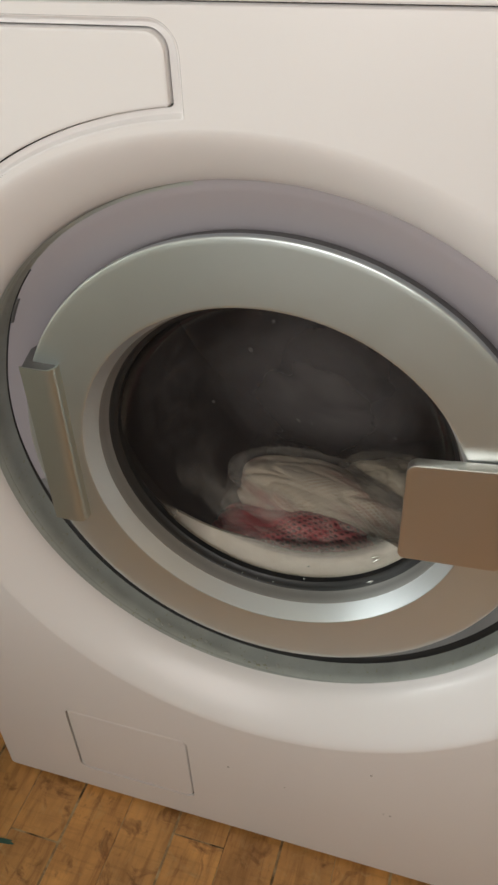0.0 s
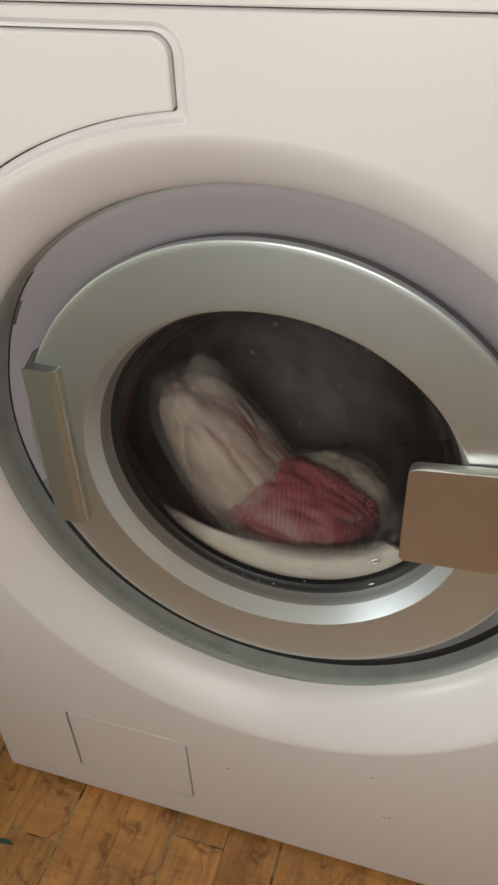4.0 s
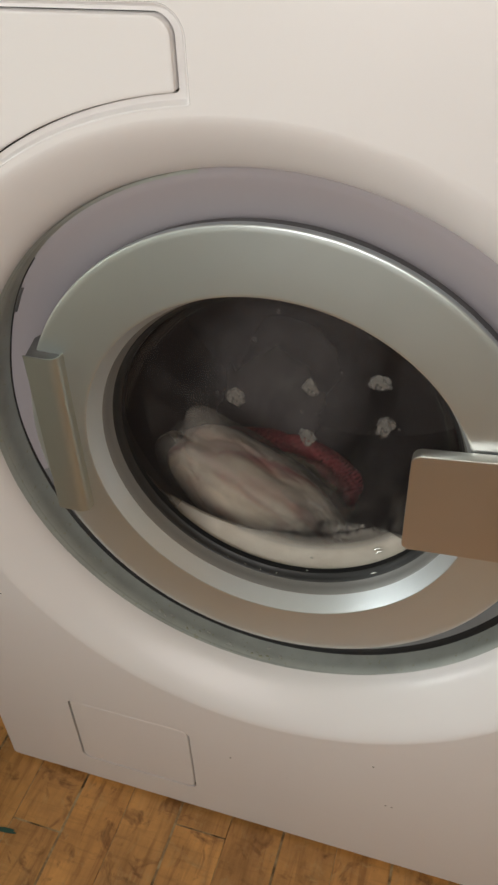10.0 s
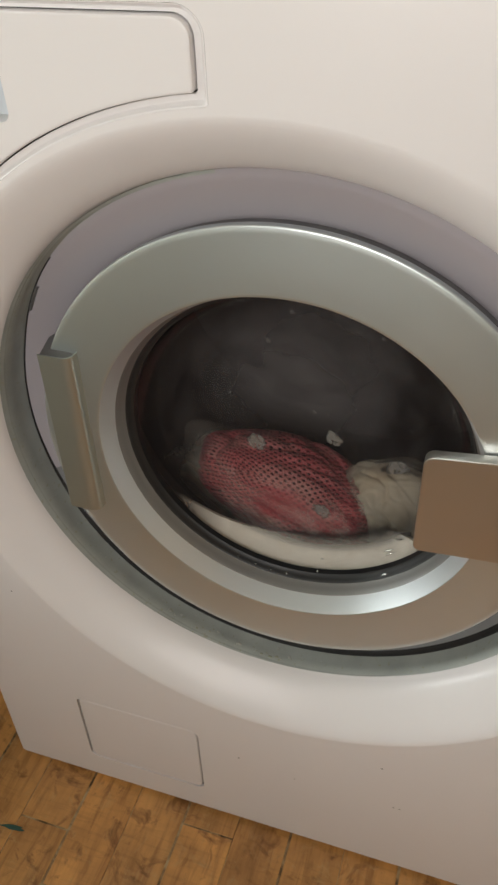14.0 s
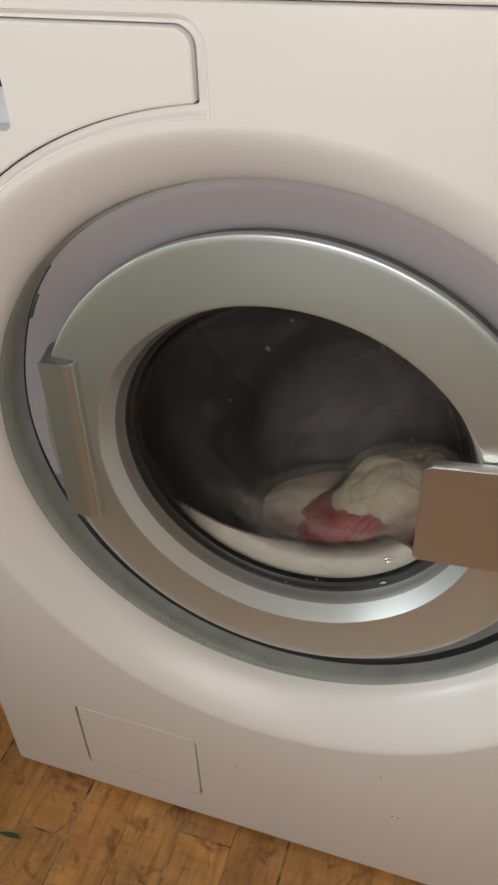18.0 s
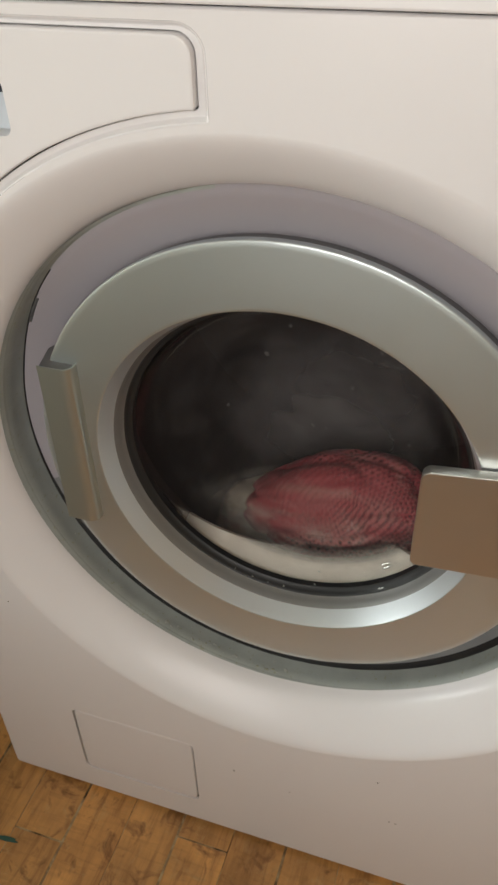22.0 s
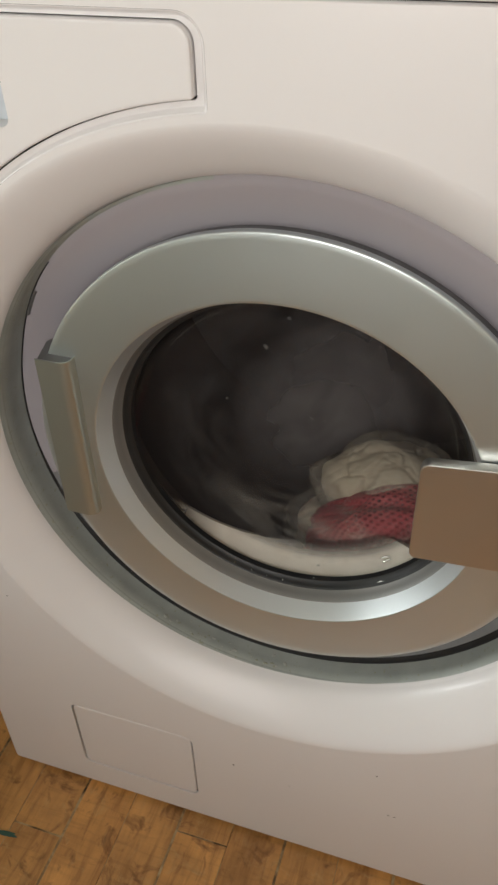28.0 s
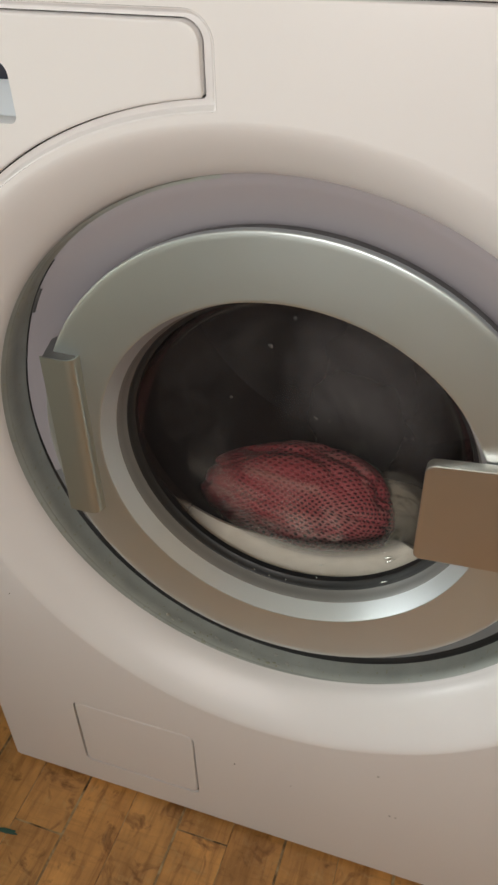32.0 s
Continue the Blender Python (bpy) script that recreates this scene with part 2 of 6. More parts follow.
def mat_film(name, base, low, high, most, upper):
    """Milky soap water on the glass: swirled streaks, thicker outwards; upper: also above the axis."""
    k = Mat(name, base, 0.4)
    sep = k.node("SeparateXYZ")
    k.link(k.coords(), sep.inputs[0])
    r = radius(k)
    turn = k.math("ARCTAN2", sep.outputs[2], sep.outputs[0])
    polar = k.node("CombineXYZ")
    k.link(k.math("MULTIPLY", r, 34.0), polar.inputs[0])
    k.link(k.math("MULTIPLY", turn, 1.1), polar.inputs[1])
    swirl = k.noise(1.6, 5, polar.outputs[0], 0.6, 1.2)
    cloud = k.noise(15, 5, None, 0.6, 1.5)
    both = k.math("MULTIPLY", k.math("ADD", swirl, cloud), 0.5)
    cover = k.ramp(both, [(low, (0,) * 3), (high, (1,) * 3)])
    out = k.ramp(k.math("MULTIPLY", r, 7.0), [(0.28, (0.0,) * 3), (0.62, (1,) * 3), (0.86, (0.9,) * 3), (0.93, (0,) * 3)])
    cover = k.math("MULTIPLY", k.math("MULTIPLY", cover, out), most)
    if not upper:
        cover = k.math("MULTIPLY", cover, k.ramp(k.math("ADD", k.math("MULTIPLY", sep.outputs[2], -8.0), 0.1), [(0.45, (0,) * 3), (0.95, (1,) * 3)]))
    veil(k, cover)
    return k.m


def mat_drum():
    # the steel is set near-black so the drum's inside reads as unlit
    k = Mat("dimmed_drum_steel", (0.036, 0.033, 0.033), 0.5, metal=0.6)
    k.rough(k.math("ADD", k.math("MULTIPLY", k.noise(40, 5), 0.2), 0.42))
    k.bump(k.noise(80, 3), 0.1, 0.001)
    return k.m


FILM = 0.034
WHITE = mat_enamel("white_enamel", (0.79, 0.772, 0.772), 0.34)
# the body's white, darkened and tinted lilac for the shade in the recess
WHITE_SHADED = mat_enamel("shaded_white_plastic", (0.385, 0.365, 0.395), 0.45)
SILVER = mat_metal("satin_silver", (0.66, 0.72, 0.725), 0.34, metal=0.86)
CHROME = mat_metal("bright_silver", (0.78, 0.83, 0.85), 0.40, metal=0.80)
GRIP = mat_metal("grip_metal", (0.48, 0.52, 0.48), 0.31, grain=0.02, metal=0.80)
PLATE = mat_metal("hand_plate_metal", (0.62, 0.60, 0.55), 0.34, metal=0.95)
INNER = mat_metal("dull_silver", (0.30, 0.30, 0.29), 0.45)
RUBBER = mat_rubber("grey_rubber", (0.385, 0.415, 0.39), 0.42, 0.8)
SEAL = mat_rubber("dark_seal", (0.014, 0.015, 0.016), 0.45)
# greyer recess material: the shade below the door put into the colour
RECESS_SHADE = mat_rubber("recess_shade_grey", (0.24, 0.25, 0.255), 0.45)
SIDE = mat_rubber("door_side", (0.15, 0.15, 0.15), 0.4)
BELLOWS = mat_rubber("bellows", (0.022, 0.021, 0.021), 0.5)
GLASS = mat_glass()
DRUM = mat_drum()
DARK = Mat("dark_gap", (0.012, 0.012, 0.012), 0.7).m
SLOT_DARK = Mat("slot_shadow", (0.015, 0.018, 0.035), 0.5).m
WOOD = mat_wood("floor_board", (0.60, 0.310, 0.100), (0.35, 0.165, 0.050))
WOOD_FAR = mat_wood("floor_board_far", (0.60, 0.310, 0.100), (0.35, 0.165, 0.050), False)


def mat_plaster(name, base):
    k = Mat(name, base, 0.85)
    k.colour(k.ramp(k.noise(3, 5), [(0.3, tuple(c * 0.92 for c in base)), (0.7, base)]))
    k.bump(k.noise(90, 4), 0.15, 0.002)
    return k.m


PLASTER = mat_plaster("wall_plaster", (0.36, 0.34, 0.29))
PLASTER_BROWN = mat_plaster("brown_plaster", (0.42, 0.25, 0.10))
PLASTER_PALE = mat_plaster("pale_plaster", (0.66, 0.68, 0.63))
PLASTER_OCHRE = mat_plaster("ochre_plaster", (0.24, 0.21, 0.135))
CEILING = mat_plaster("ceiling_plaster", (0.46, 0.44, 0.38))
FRAME_PAINT = mat_enamel("window_paint", (0.78, 0.77, 0.74), 0.35)
GAP_FILL = mat_joint()
GREEN_PAINT = Mat("green_paint_spot", (0.035, 0.095, 0.072), 0.6).m
SPECK = Mat("speck", (0.08, 0.07, 0.06), 0.6).m
RED_MESH = mat_cloth("red_mesh_cloth", (0.46, 0.060, 0.070), (0.60, 0.36, 0.30), 0.60, 22.0, (0.040, 0.008, 0.012), streak=(0.38, 2.0, 2.6), thread=(0.52, 0.15, 0.15))
WHITE_CLOTH = mat_cloth("white_net", (0.80, 0.70, 0.54), (0.50, 0.13, 0.12), 0.56, 29.0, (0.34, 0.15, 0.11), 0.7, streak=(0.45, 1.8, 2.2))
CREAM_CLOTH = mat_cloth("cream_cloth", (0.66, 0.57, 0.42), (0.50, 0.40, 0.28), 0.55)


def mat_layer(name, base, low, most):
    """A loose wet layer, see-through in drifting patches."""
    k = Mat(name, base, 0.7)
    k.colour(k.ramp(k.noise(16, 4, k.coords((0.5, 1.6, 2.0)), 0.6, 0.8), [(0.3, tuple(c * 0.72 for c in base)), (0.7, base)]))
    k.bump(k.noise(24, 4, k.coords((0.5, 1.6, 2.0)), 0.6, 0.8), 0.4, 0.004)
    veil(k, k.math("MULTIPLY", k.ramp(k.noise(13, 4, k.coords((0.45, 1.5, 1.9)), 0.55, 1.2), [(low, (0.08,) * 3), (low + 0.30, (1,) * 3)]), most))
    return k.m


LAYER_NET = mat_layer("loose_net_layer", (0.82, 0.75, 0.65), 0.36, 0.42)
LAYER_CREAM = mat_layer("loose_cream_layer", (0.78, 0.69, 0.54), 0.36, 0.42)
GREY_CLOTH = mat_gauze()
SUDS = mat_suds()


# ---------------------------------------------------------------- mesh helpers
def part(name, bm, material, parent, label="", smooth=True, sharp=35):
    me = bpy.data.meshes.new(name)
    bm.to_mesh(me)
    bm.free()
    me.materials.append(material)
    if smooth:
        me.polygons.foreach_set("use_smooth", [True] * len(me.polygons))
        me.set_sharp_from_angle(angle=radians(sharp))
    ob = new(name, me)
    if parent:
        ob.parent = parent
    if label:
        ob["label"] = label
    return ob


def placed(ob, at):
    ob.location = at
    return ob


def lathe(profile, n=192, a0=0.0, a1=360.0, centre=(0.0, AX_Z)):
    """A surface turned about the door's axis: profile of (radius, depth), from outside to inside."""
    bm = bmesh.new()
    full = abs(a1 - a0 - 360) < 1e-6
    cols = n if full else n + 1
    rows = []
    for r, y in profile:
        row = []
        for i in range(cols):
            a = radians(a0 + (a1 - a0) * i / n)
            row.append(bm.verts.new((centre[0] + r * math.cos(a), y, centre[1] + r * math.sin(a))))
        rows.append(row)
    for p, q in zip(rows, rows[1:]):
        for i in range(n):
            j = (i + 1) % cols
            bm.faces.new((p[i], q[i], q[j], p[j]))
    bmesh.ops.recalc_face_normals(bm, faces=bm.faces)
    return bm


def box(x0, x1, y0, y1, z0, z1, bevel=0.0, seg=2):
    bm = bmesh.new()
    bmesh.ops.create_cube(bm, size=1)
    for v in bm.verts:
        v.co = ((x0 + x1) / 2 + v.co.x * (x1 - x0), (y0 + y1) / 2 + v.co.y * (y1 - y0), (z0 + z1) / 2 + v.co.z * (z1 - z0))
    if bevel:
        bmesh.ops.bevel(bm, geom=bm.edges[:], offset=bevel, segments=seg, affect="EDGES", profile=0.5)
    return bm


def rounded(points, radii, steps=8):
    """A closed outline through the corners, each rounded by its radius. Points of (x, z)."""
    out = []
    n = len(points)
    for i, (p, r) in enumerate(zip(points, radii)):
        p, a, b = Vector(p), Vector(points[i - 1]), Vector(points[(i + 1) % n])
        if r <= 0:
            out.append(tuple(p))
            continue
        u, v = (a - p).normalized(), (b - p).normalized()
        half = u.angle(v) / 2
        d = min(r / math.tan(half), (a - p).length * 0.49, (b - p).length * 0.49)
        s, e = p + u * d, p + v * d
        c = p + (u + v).normalized() * (d / math.cos(half))
        rad = (s - c).length
        a0, a1 = math.atan2(s.y - c.y, s.x - c.x), math.atan2(e.y - c.y, e.x - c.x)
        while a1 - a0 > math.pi:
            a1 -= 2 * math.pi
        while a1 - a0 < -math.pi:
            a1 += 2 * math.pi
        out += [(c.x + rad * math.cos(a0 + (a1 - a0) * k / steps), c.y + rad * math.sin(a0 + (a1 - a0) * k / steps)) for k in range(steps + 1)]
    return out


def loop_edges(bm, pts, y):
    vs = [bm.verts.new((x, y, z)) for x, z in pts]
    return vs, [bm.edges.new((vs[i], vs[(i + 1) % len(vs)])) for i in range(len(vs))]


def sheet(outline, holes, y, walls=()):
    """A flat sheet in the plane y with holes; walls: (hole index, depth) gives a hole's rim a wall that runs back."""
    bm = bmesh.new()
    edges, loops = [], []
    for pts in (outline, *holes):
        vs, es = loop_edges(bm, pts, y)
        edges += es
        loops.append(vs)
    bmesh.ops.triangle_fill(bm, use_beauty=True, use_dissolve=False, edges=edges)
    for index, depth in walls:
        vs = loops[index + 1]
        back = [bm.verts.new((v.co.x, y + depth, v.co.z)) for v in vs]
        for i in range(len(vs)):
            j = (i + 1) % len(vs)
            bm.faces.new((vs[i], vs[j], back[j], back[i]))
    bmesh.ops.recalc_face_normals(bm, faces=bm.faces)
    fs = [f for f in bm.faces if abs(f.normal.y) > 0.9]
    if fs and sum(f.normal.y for f in fs) > 0:
        bmesh.ops.reverse_faces(bm, faces=bm.faces)
    return bm


def inset_outline(pts, d):
    """The outline moved inwards by d (for outlines without tight turns)."""
    n = len(pts)
    area2 = sum(pts[i][0] * pts[(i + 1) % n][1] - pts[(i + 1) % n][0] * pts[i][1] for i in range(n))
    s = 1 if area2 > 0 else -1
    out = []
    for i in range(n):
        p, a, b = Vector(pts[i]), Vector(pts[i - 1]), Vector(pts[(i + 1) % n])
        t = ((p - a).normalized() + (b - p).normalized())
        t = t.normalized() if t.length > 1e-6 else (b - p).normalized()
        out.append((p.x - s * t.y * d, p.y + s * t.x * d))
    return out


def plate(outline, y_front, y_back, soft=0.0008, holes=()):
    """A plate with softened front edge: the front face, a rounded rim and its sides."""
    bm = bmesh.new()
    n = len(outline)
    rings = [(0.0, y_back), (0.0, y_front + soft), (soft * 0.3, y_front + soft * 0.3), (soft, y_front), (soft * 1.5, y_front)]
    rows = [[bm.verts.new((x, y, z)) for x, z in inset_outline(outline, d)] if d else [bm.verts.new((x, y, z)) for x, z in outline] for d, y in rings]
    for p, q in zip(rows, rows[1:]):
        for i in range(n):
            j = (i + 1) % n
            bm.faces.new((p[i], p[j], q[j], q[i]))
    edges = [bm.edges.get((rows[-1][i], rows[-1][(i + 1) % n])) for i in range(n)]
    for pts in holes:
        vs, es = loop_edges(bm, pts, y_front)
        edges += es
        back = [bm.verts.new((v.co.x, y_back, v.co.z)) for v in vs]
        for i in range(len(vs)):
            j = (i + 1) % len(vs)
            bm.faces.new((vs[i], vs[j], back[j], back[i]))
    bmesh.ops.triangle_fill(bm, use_beauty=True, use_dissolve=False, edges=edges)
    bmesh.ops.recalc_face_normals(bm, faces=bm.faces)
    fs = [f for f in bm.faces if abs(f.normal.y) > 0.95]
    if fs and sum(f.normal.y for f in fs) > 0:
        bmesh.ops.reverse_faces(bm, faces=bm.faces)
    return bm


# ---------------------------------------------------------------- the room
def build_room():
    x0, x1, y0, y1, h = -2.2, 1.0, -0.83, 0.72, 2.45
    base = tagged(part("floor", box(x0 - 0.1, x1 + 0.1, y0 - 0.1, y1 + 0.1, -0.12, -0.0007), GAP_FILL, None, "worn orange-brown wooden strip floor", False), category="floor", kind="structure")
    tagged(part("wall_north", box(x0, x1, y1, y1 + 0.12, -0.006, h), PLASTER, None, "plain tan plaster wall behind the machine", False), category="wall", kind="structure")
    tagged(part("wall_east", box(x1, x1 + 0.12, y0, y1 + 0.12, -0.006, h), PLASTER_BROWN, None, "plain ochre plaster side wall", False), category="wall", kind="structure")
    tagged(part("ceiling", box(x0 - 0.12, x1 + 0.12, y0 - 0.12, y1 + 0.12, h, h + 0.1), CEILING, None, "plain white ceiling", False), category="ceiling", kind="structure")

    def pierced(name, across, lo, hi, wlo, whi, z0, z1, label, paint):
        bm = bmesh.new()
        for a, b, c, d in ((lo, wlo, -0.006, h), (whi, hi, -0.006, h), (wlo, whi, -0.006, z0), (wlo, whi, z1, h)):
            piece = box(x0 - 0.12, x0, a, b, c, d) if across == "x" else box(a, b, y0 - 0.12, y0, c, d)
            me = bpy.data.meshes.new("tmp")
            piece.to_mesh(me)
            piece.free()
            bm.from_mesh(me)
            bpy.data.meshes.remove(me)
        tagged(part(name, bm, paint, None, label, False), category="wall", kind="structure")

    # unseen low wall, added to keep window light off the lower left front
    tagged(part("shade_wall", box(-0.53, -0.45, y0, y1, -0.006, 0.42), PLASTER_OCHRE, None, "unseen low ochre plaster partition added to shade the lower left of the machine", False), category="wall", kind="structure")
    west, south = (-0.61, 0.41, 0.50, 1.74), (-0.26, 0.32, 0.55, 1.25)
    pierced("wall_west", "x", y0, y1 + 0.12, *west, "plain pale plaster wall with a wide window", PLASTER)
    pierced("wall_south", "y", x0 - 0.12, x1 + 0.12, *south, "plain cream plaster wall pierced for the added fill window", PLASTER_PALE)
    # the south window is unseen, added to hold the fill lamp
    for name, across, a, b, c, d in (("window_1", "x", *west), ("fill_window", "y", *south)):
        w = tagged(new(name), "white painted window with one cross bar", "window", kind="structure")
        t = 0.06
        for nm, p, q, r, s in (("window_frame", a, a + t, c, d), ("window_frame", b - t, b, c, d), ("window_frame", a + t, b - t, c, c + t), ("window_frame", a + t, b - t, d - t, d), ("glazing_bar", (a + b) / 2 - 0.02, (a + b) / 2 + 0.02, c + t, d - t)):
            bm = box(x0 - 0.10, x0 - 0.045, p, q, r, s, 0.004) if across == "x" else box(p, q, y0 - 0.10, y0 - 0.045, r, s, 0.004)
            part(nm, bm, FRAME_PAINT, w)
    return base


FLOOR = build_room()


# ---------------------------------------------------------------- the washing machine
MACHINE = tagged(new("washing_machine"), "white front-loading washing machine with a round silver door, running a wash", "washing machine")
HALF_W, Z_BOTTOM, Z_SEAM, Z_TOP, DEPTH = 0.298, 0.008, 0.7768, 0.85, 0.58


def circle(r, n, c=(0.0, AX_Z)):
    return [(c[0] + r * math.cos(2 * math.pi * i / n), c[1] + r * math.sin(2 * math.pi * i / n)) for i in range(n)]


def drawer_outline(top, right, arc_r, corner, low_corner, left):
    """The dispenser's outline: straight above, an arc below that follows the door's dish."""
    c = (-0.0012, 0.4668)
    a_end = math.acos((right - c[0]) / arc_r)
    a_start = math.acos((left - c[0]) / arc_r) if abs(left - c[0]) < arc_r else math.pi * 0.98
    arc = [(c[0] + arc_r * math.cos(a_start + (a_end - a_start) * i / 60), c[1] + arc_r * math.sin(a_start + (a_end - a_start) * i / 60)) for i in range(61)]
    up_left = [(arc[0][0], top)]
    pts = arc + [(right, top)] + up_left
    radii = [0.0] + [0.0] * 59 + [low_corner] + [corner, 0.004]
    return rounded(pts, radii, 10)


def sunk(bm):
    """The recess is shallow above the door and deepens down its sides."""
    def ease(lo, hi, x):
        u = min(1.0, max(0.0, (x - lo) / (hi - lo)))
        return u * u * (3 - 2 * u)

    for v in bm.verts:
        up = math.sin(math.atan2(v.co.z - AX_Z, v.co.x))
        w = min(1.0, max(0.0, (v.co.y - 0.0424) / 0.018))
        high = ease(-0.05 if v.co.x > 0 else 0.25, 0.95 if v.co.x > 0 else 1.0, up)
        v.co.y += w * (0.0045 * (1 - high) * (1 - ease(0.1, 0.95, -up)) - 0.0178 * high)
    return bm


def build_machine():
    rim = 0.2640
    dr_out = drawer_outline(0.7708, -0.0234, 0.2602, 0.015, 0.004, -0.240)
    flap_out = rounded([(-0.2042, 0.0460), (-0.0745, 0.0460), (-0.0745, 0.1512), (-0.2042, 0.1512)], [0.008, 0.008, 0.009, 0.006])
    outer = rounded([(-HALF_W, Z_BOTTOM), (HALF_W, Z_BOTTOM), (HALF_W, Z_SEAM - 0.001), (-HALF_W, Z_SEAM - 0.001)], [0.004] * 4, 4)
    bm = sheet(outer, [circle(rim, 256), dr_out, flap_out], 0.0, walls=((1, 0.004), (2, 0.003)))
    part("front_panel", bm, WHITE, MACHINE, "glossy white enamelled front panel")
    # folded edges of the front panel
    bm = bmesh.new()
    rows = []
    for d, y in ((0.0, 0.0), (-0.0006, 0.0006), (-0.0012, 0.002), (-0.0012, 0.03)):
        rows.append([bm.verts.new((x, y, z)) for x, z in inset_outline(outer, d)])
    for p, q in zip(rows, rows[1:]):
        for i in range(len(p)):
            j = (i + 1) % len(p)
            bm.faces.new((p[i], p[j], q[j], q[i]))
    bmesh.ops.recalc_face_normals(bm, faces=bm.faces)
    part("front_fold", bm, WHITE, MACHINE)
    # dish round the door
    dish = [(rim, 0.0), (0.2634, 0.00003), (0.2618, 0.0003), (0.2590, 0.0015), (0.2555, 0.0036), (0.2510, 0.0070), (0.2460, 0.0113), (0.2410, 0.0160), (0.2360, 0.0211), (0.2318, 0.0260), (0.2288, 0.0304), (0.2270, 0.0342), (0.2260, 0.0376), (0.2254, 0.0395), (0.2248, 0.0408), (0.2246, 0.0420)]
    part("door_dish", lathe(dish, 256), WHITE, MACHINE, "white dished surround of the door")
    # the rubber lip that widens down the hinge side
    bm = bmesh.new()
    steep = [(r - 0.0005, y - 0.0003) for r, y in dish if y > 0.024]
    rows = []
    for i in range(91):
        a = radians(104 + 190 * i / 90)
        top = 0.0410 - 0.0050 * math.sin(math.pi * (i / 90) ** 0.75) ** 1.2
        row = []
        for k in range(7):
            y = top + (0.0418 - top) * k / 6
            r = float(np.interp(y, [q[1] for q in steep], [q[0] for q in steep]))
            row.append(bm.verts.new((r * math.cos(a), y, AX_Z + r * math.sin(a))))
        rows.append(row)
    for p, q in zip(rows, rows[1:]):
        for k in range(6):
            bm.faces.new((p[k], q[k], q[k + 1], p[k + 1]))
    bmesh.ops.recalc_face_normals(bm, faces=bm.faces)
    part("recess_lip", bm, RUBBER, MACHINE, "grey rubber lip in the recess")
    part("recess_wall", sunk(lathe([(0.2256, 0.0416), (0.2248, 0.0413), (0.2242, 0.0424), (0.2236, 0.0450), (0.2230, 0.0480), (0.2231, 0.0500), (0.2226, 0.0540), (0.2220, 0.0590), (0.2214, 0.0606)], 240, 100, 392)), RUBBER, MACHINE, "damp grey rubber lip with dirt specks")
    gutter = [(0.2200, 0.0604), (0.2160, 0.0618), (0.2080, 0.0652), (0.1980, 0.0700), (0.1850, 0.0762)]
    part("recess_gutter", sunk(lathe(gutter, 140, 196, 350)), RECESS_SHADE, MACHINE, "lower part of the recess, greyed in place of shade")
    part("recess_floor", sunk(lathe([(0.2264, 0.0602)] + gutter, 180, -10, 196)), WHITE_SHADED, MACHINE, "white plastic recess toned lilac-grey for its shade")
    # painted gap shade: a black hairline beside the hinge that widens below the door
    seal = lathe([(0.2216, 0.0600), (0.2200, 0.0597), (0.2176, 0.0606), (0.2142, 0.0630)], 220, 138, 346)
    for v in seal.verts:
        r, a = math.hypot(v.co.x, v.co.z - AX_Z), math.degrees(math.atan2(v.co.z - AX_Z, v.co.x)) % 360
        u = min(1.0, max(0.0, (a - 150) / 70))
        q = (0.2216 + (r - 0.2216) * (0.30 + 0.70 * u * u)) / r
        v.co.x, v.co.z = v.co.x * q, AX_Z + (v.co.z - AX_Z) * q
    part("recess_shade_line", sunk(seal), SEAL, MACHINE, "narrow black strip standing in for shade in the recess")
    part("latch_clip", sunk(lathe([(0.2206, 0.0594), (0.2196, 0.0588), (0.2188, 0.0598), (0.2184, 0.0616)], 16, 146.5, 153.5)), SIDE, MACHINE, "small dark latch clip")
    # upper fascia, sides, back, top
    part("control_panel", box(-HALF_W - 0.001, HALF_W + 0.001, -0.0015, 0.05, Z_SEAM + 0.0012, Z_TOP - 0.022, 0.0012), WHITE, MACHINE, "plain white upper fascia above a thin seam", True, 15)
    part("seam_gap", box(-HALF_W + 0.002, HALF_W - 0.002, 0.003, 0.03, Z_SEAM - 0.001, Z_SEAM + 0.0012), DARK, MACHINE)
    part("worktop", box(-HALF_W - 0.002, HALF_W + 0.002, -0.006, DEPTH + 0.006, Z_TOP - 0.0215, Z_TOP, 0.004), WHITE, MACHINE, "white laminate worktop")
    part("side_panel", box(-HALF_W, -HALF_W + 0.012, 0.0305, DEPTH, Z_BOTTOM, Z_TOP - 0.022), WHITE, MACHINE)
    part("side_panel", box(HALF_W - 0.012, HALF_W, 0.0305, DEPTH, Z_BOTTOM, Z_TOP - 0.022), WHITE, MACHINE)
    part("back_panel", box(-HALF_W + 0.0125, HALF_W - 0.0125, DEPTH - 0.012, DEPTH, Z_BOTTOM, Z_TOP - 0.022), WHITE, MACHINE)
    part("base_plate", box(-HALF_W + 0.0125, HALF_W - 0.0125, 0.032, DEPTH - 0.0125, Z_BOTTOM + 0.002, Z_BOTTOM + 0.012), DARK, MACHINE)
    for sx in (-1, 1):
        for y in (0.06, 0.52):
            b = bmesh.new()
            bmesh.ops.create_cone(b, cap_ends=True, segments=20, radius1=0.022, radius2=0.018, depth=0.0105, matrix=Matrix.Translation((sx * 0.25, y, 0.00525)))
            part("foot", b, SEAL, MACHINE)
    # dispenser: recessed rim, then the drawer's face with a pull slot
    dr_in = drawer_outline(0.7655, -0.0306, 0.2669, 0.010, 0.0022, -0.234)
    gap = drawer_outline(0.7664, -0.0297, 0.2660, 0.0107, 0.0025, -0.2350)
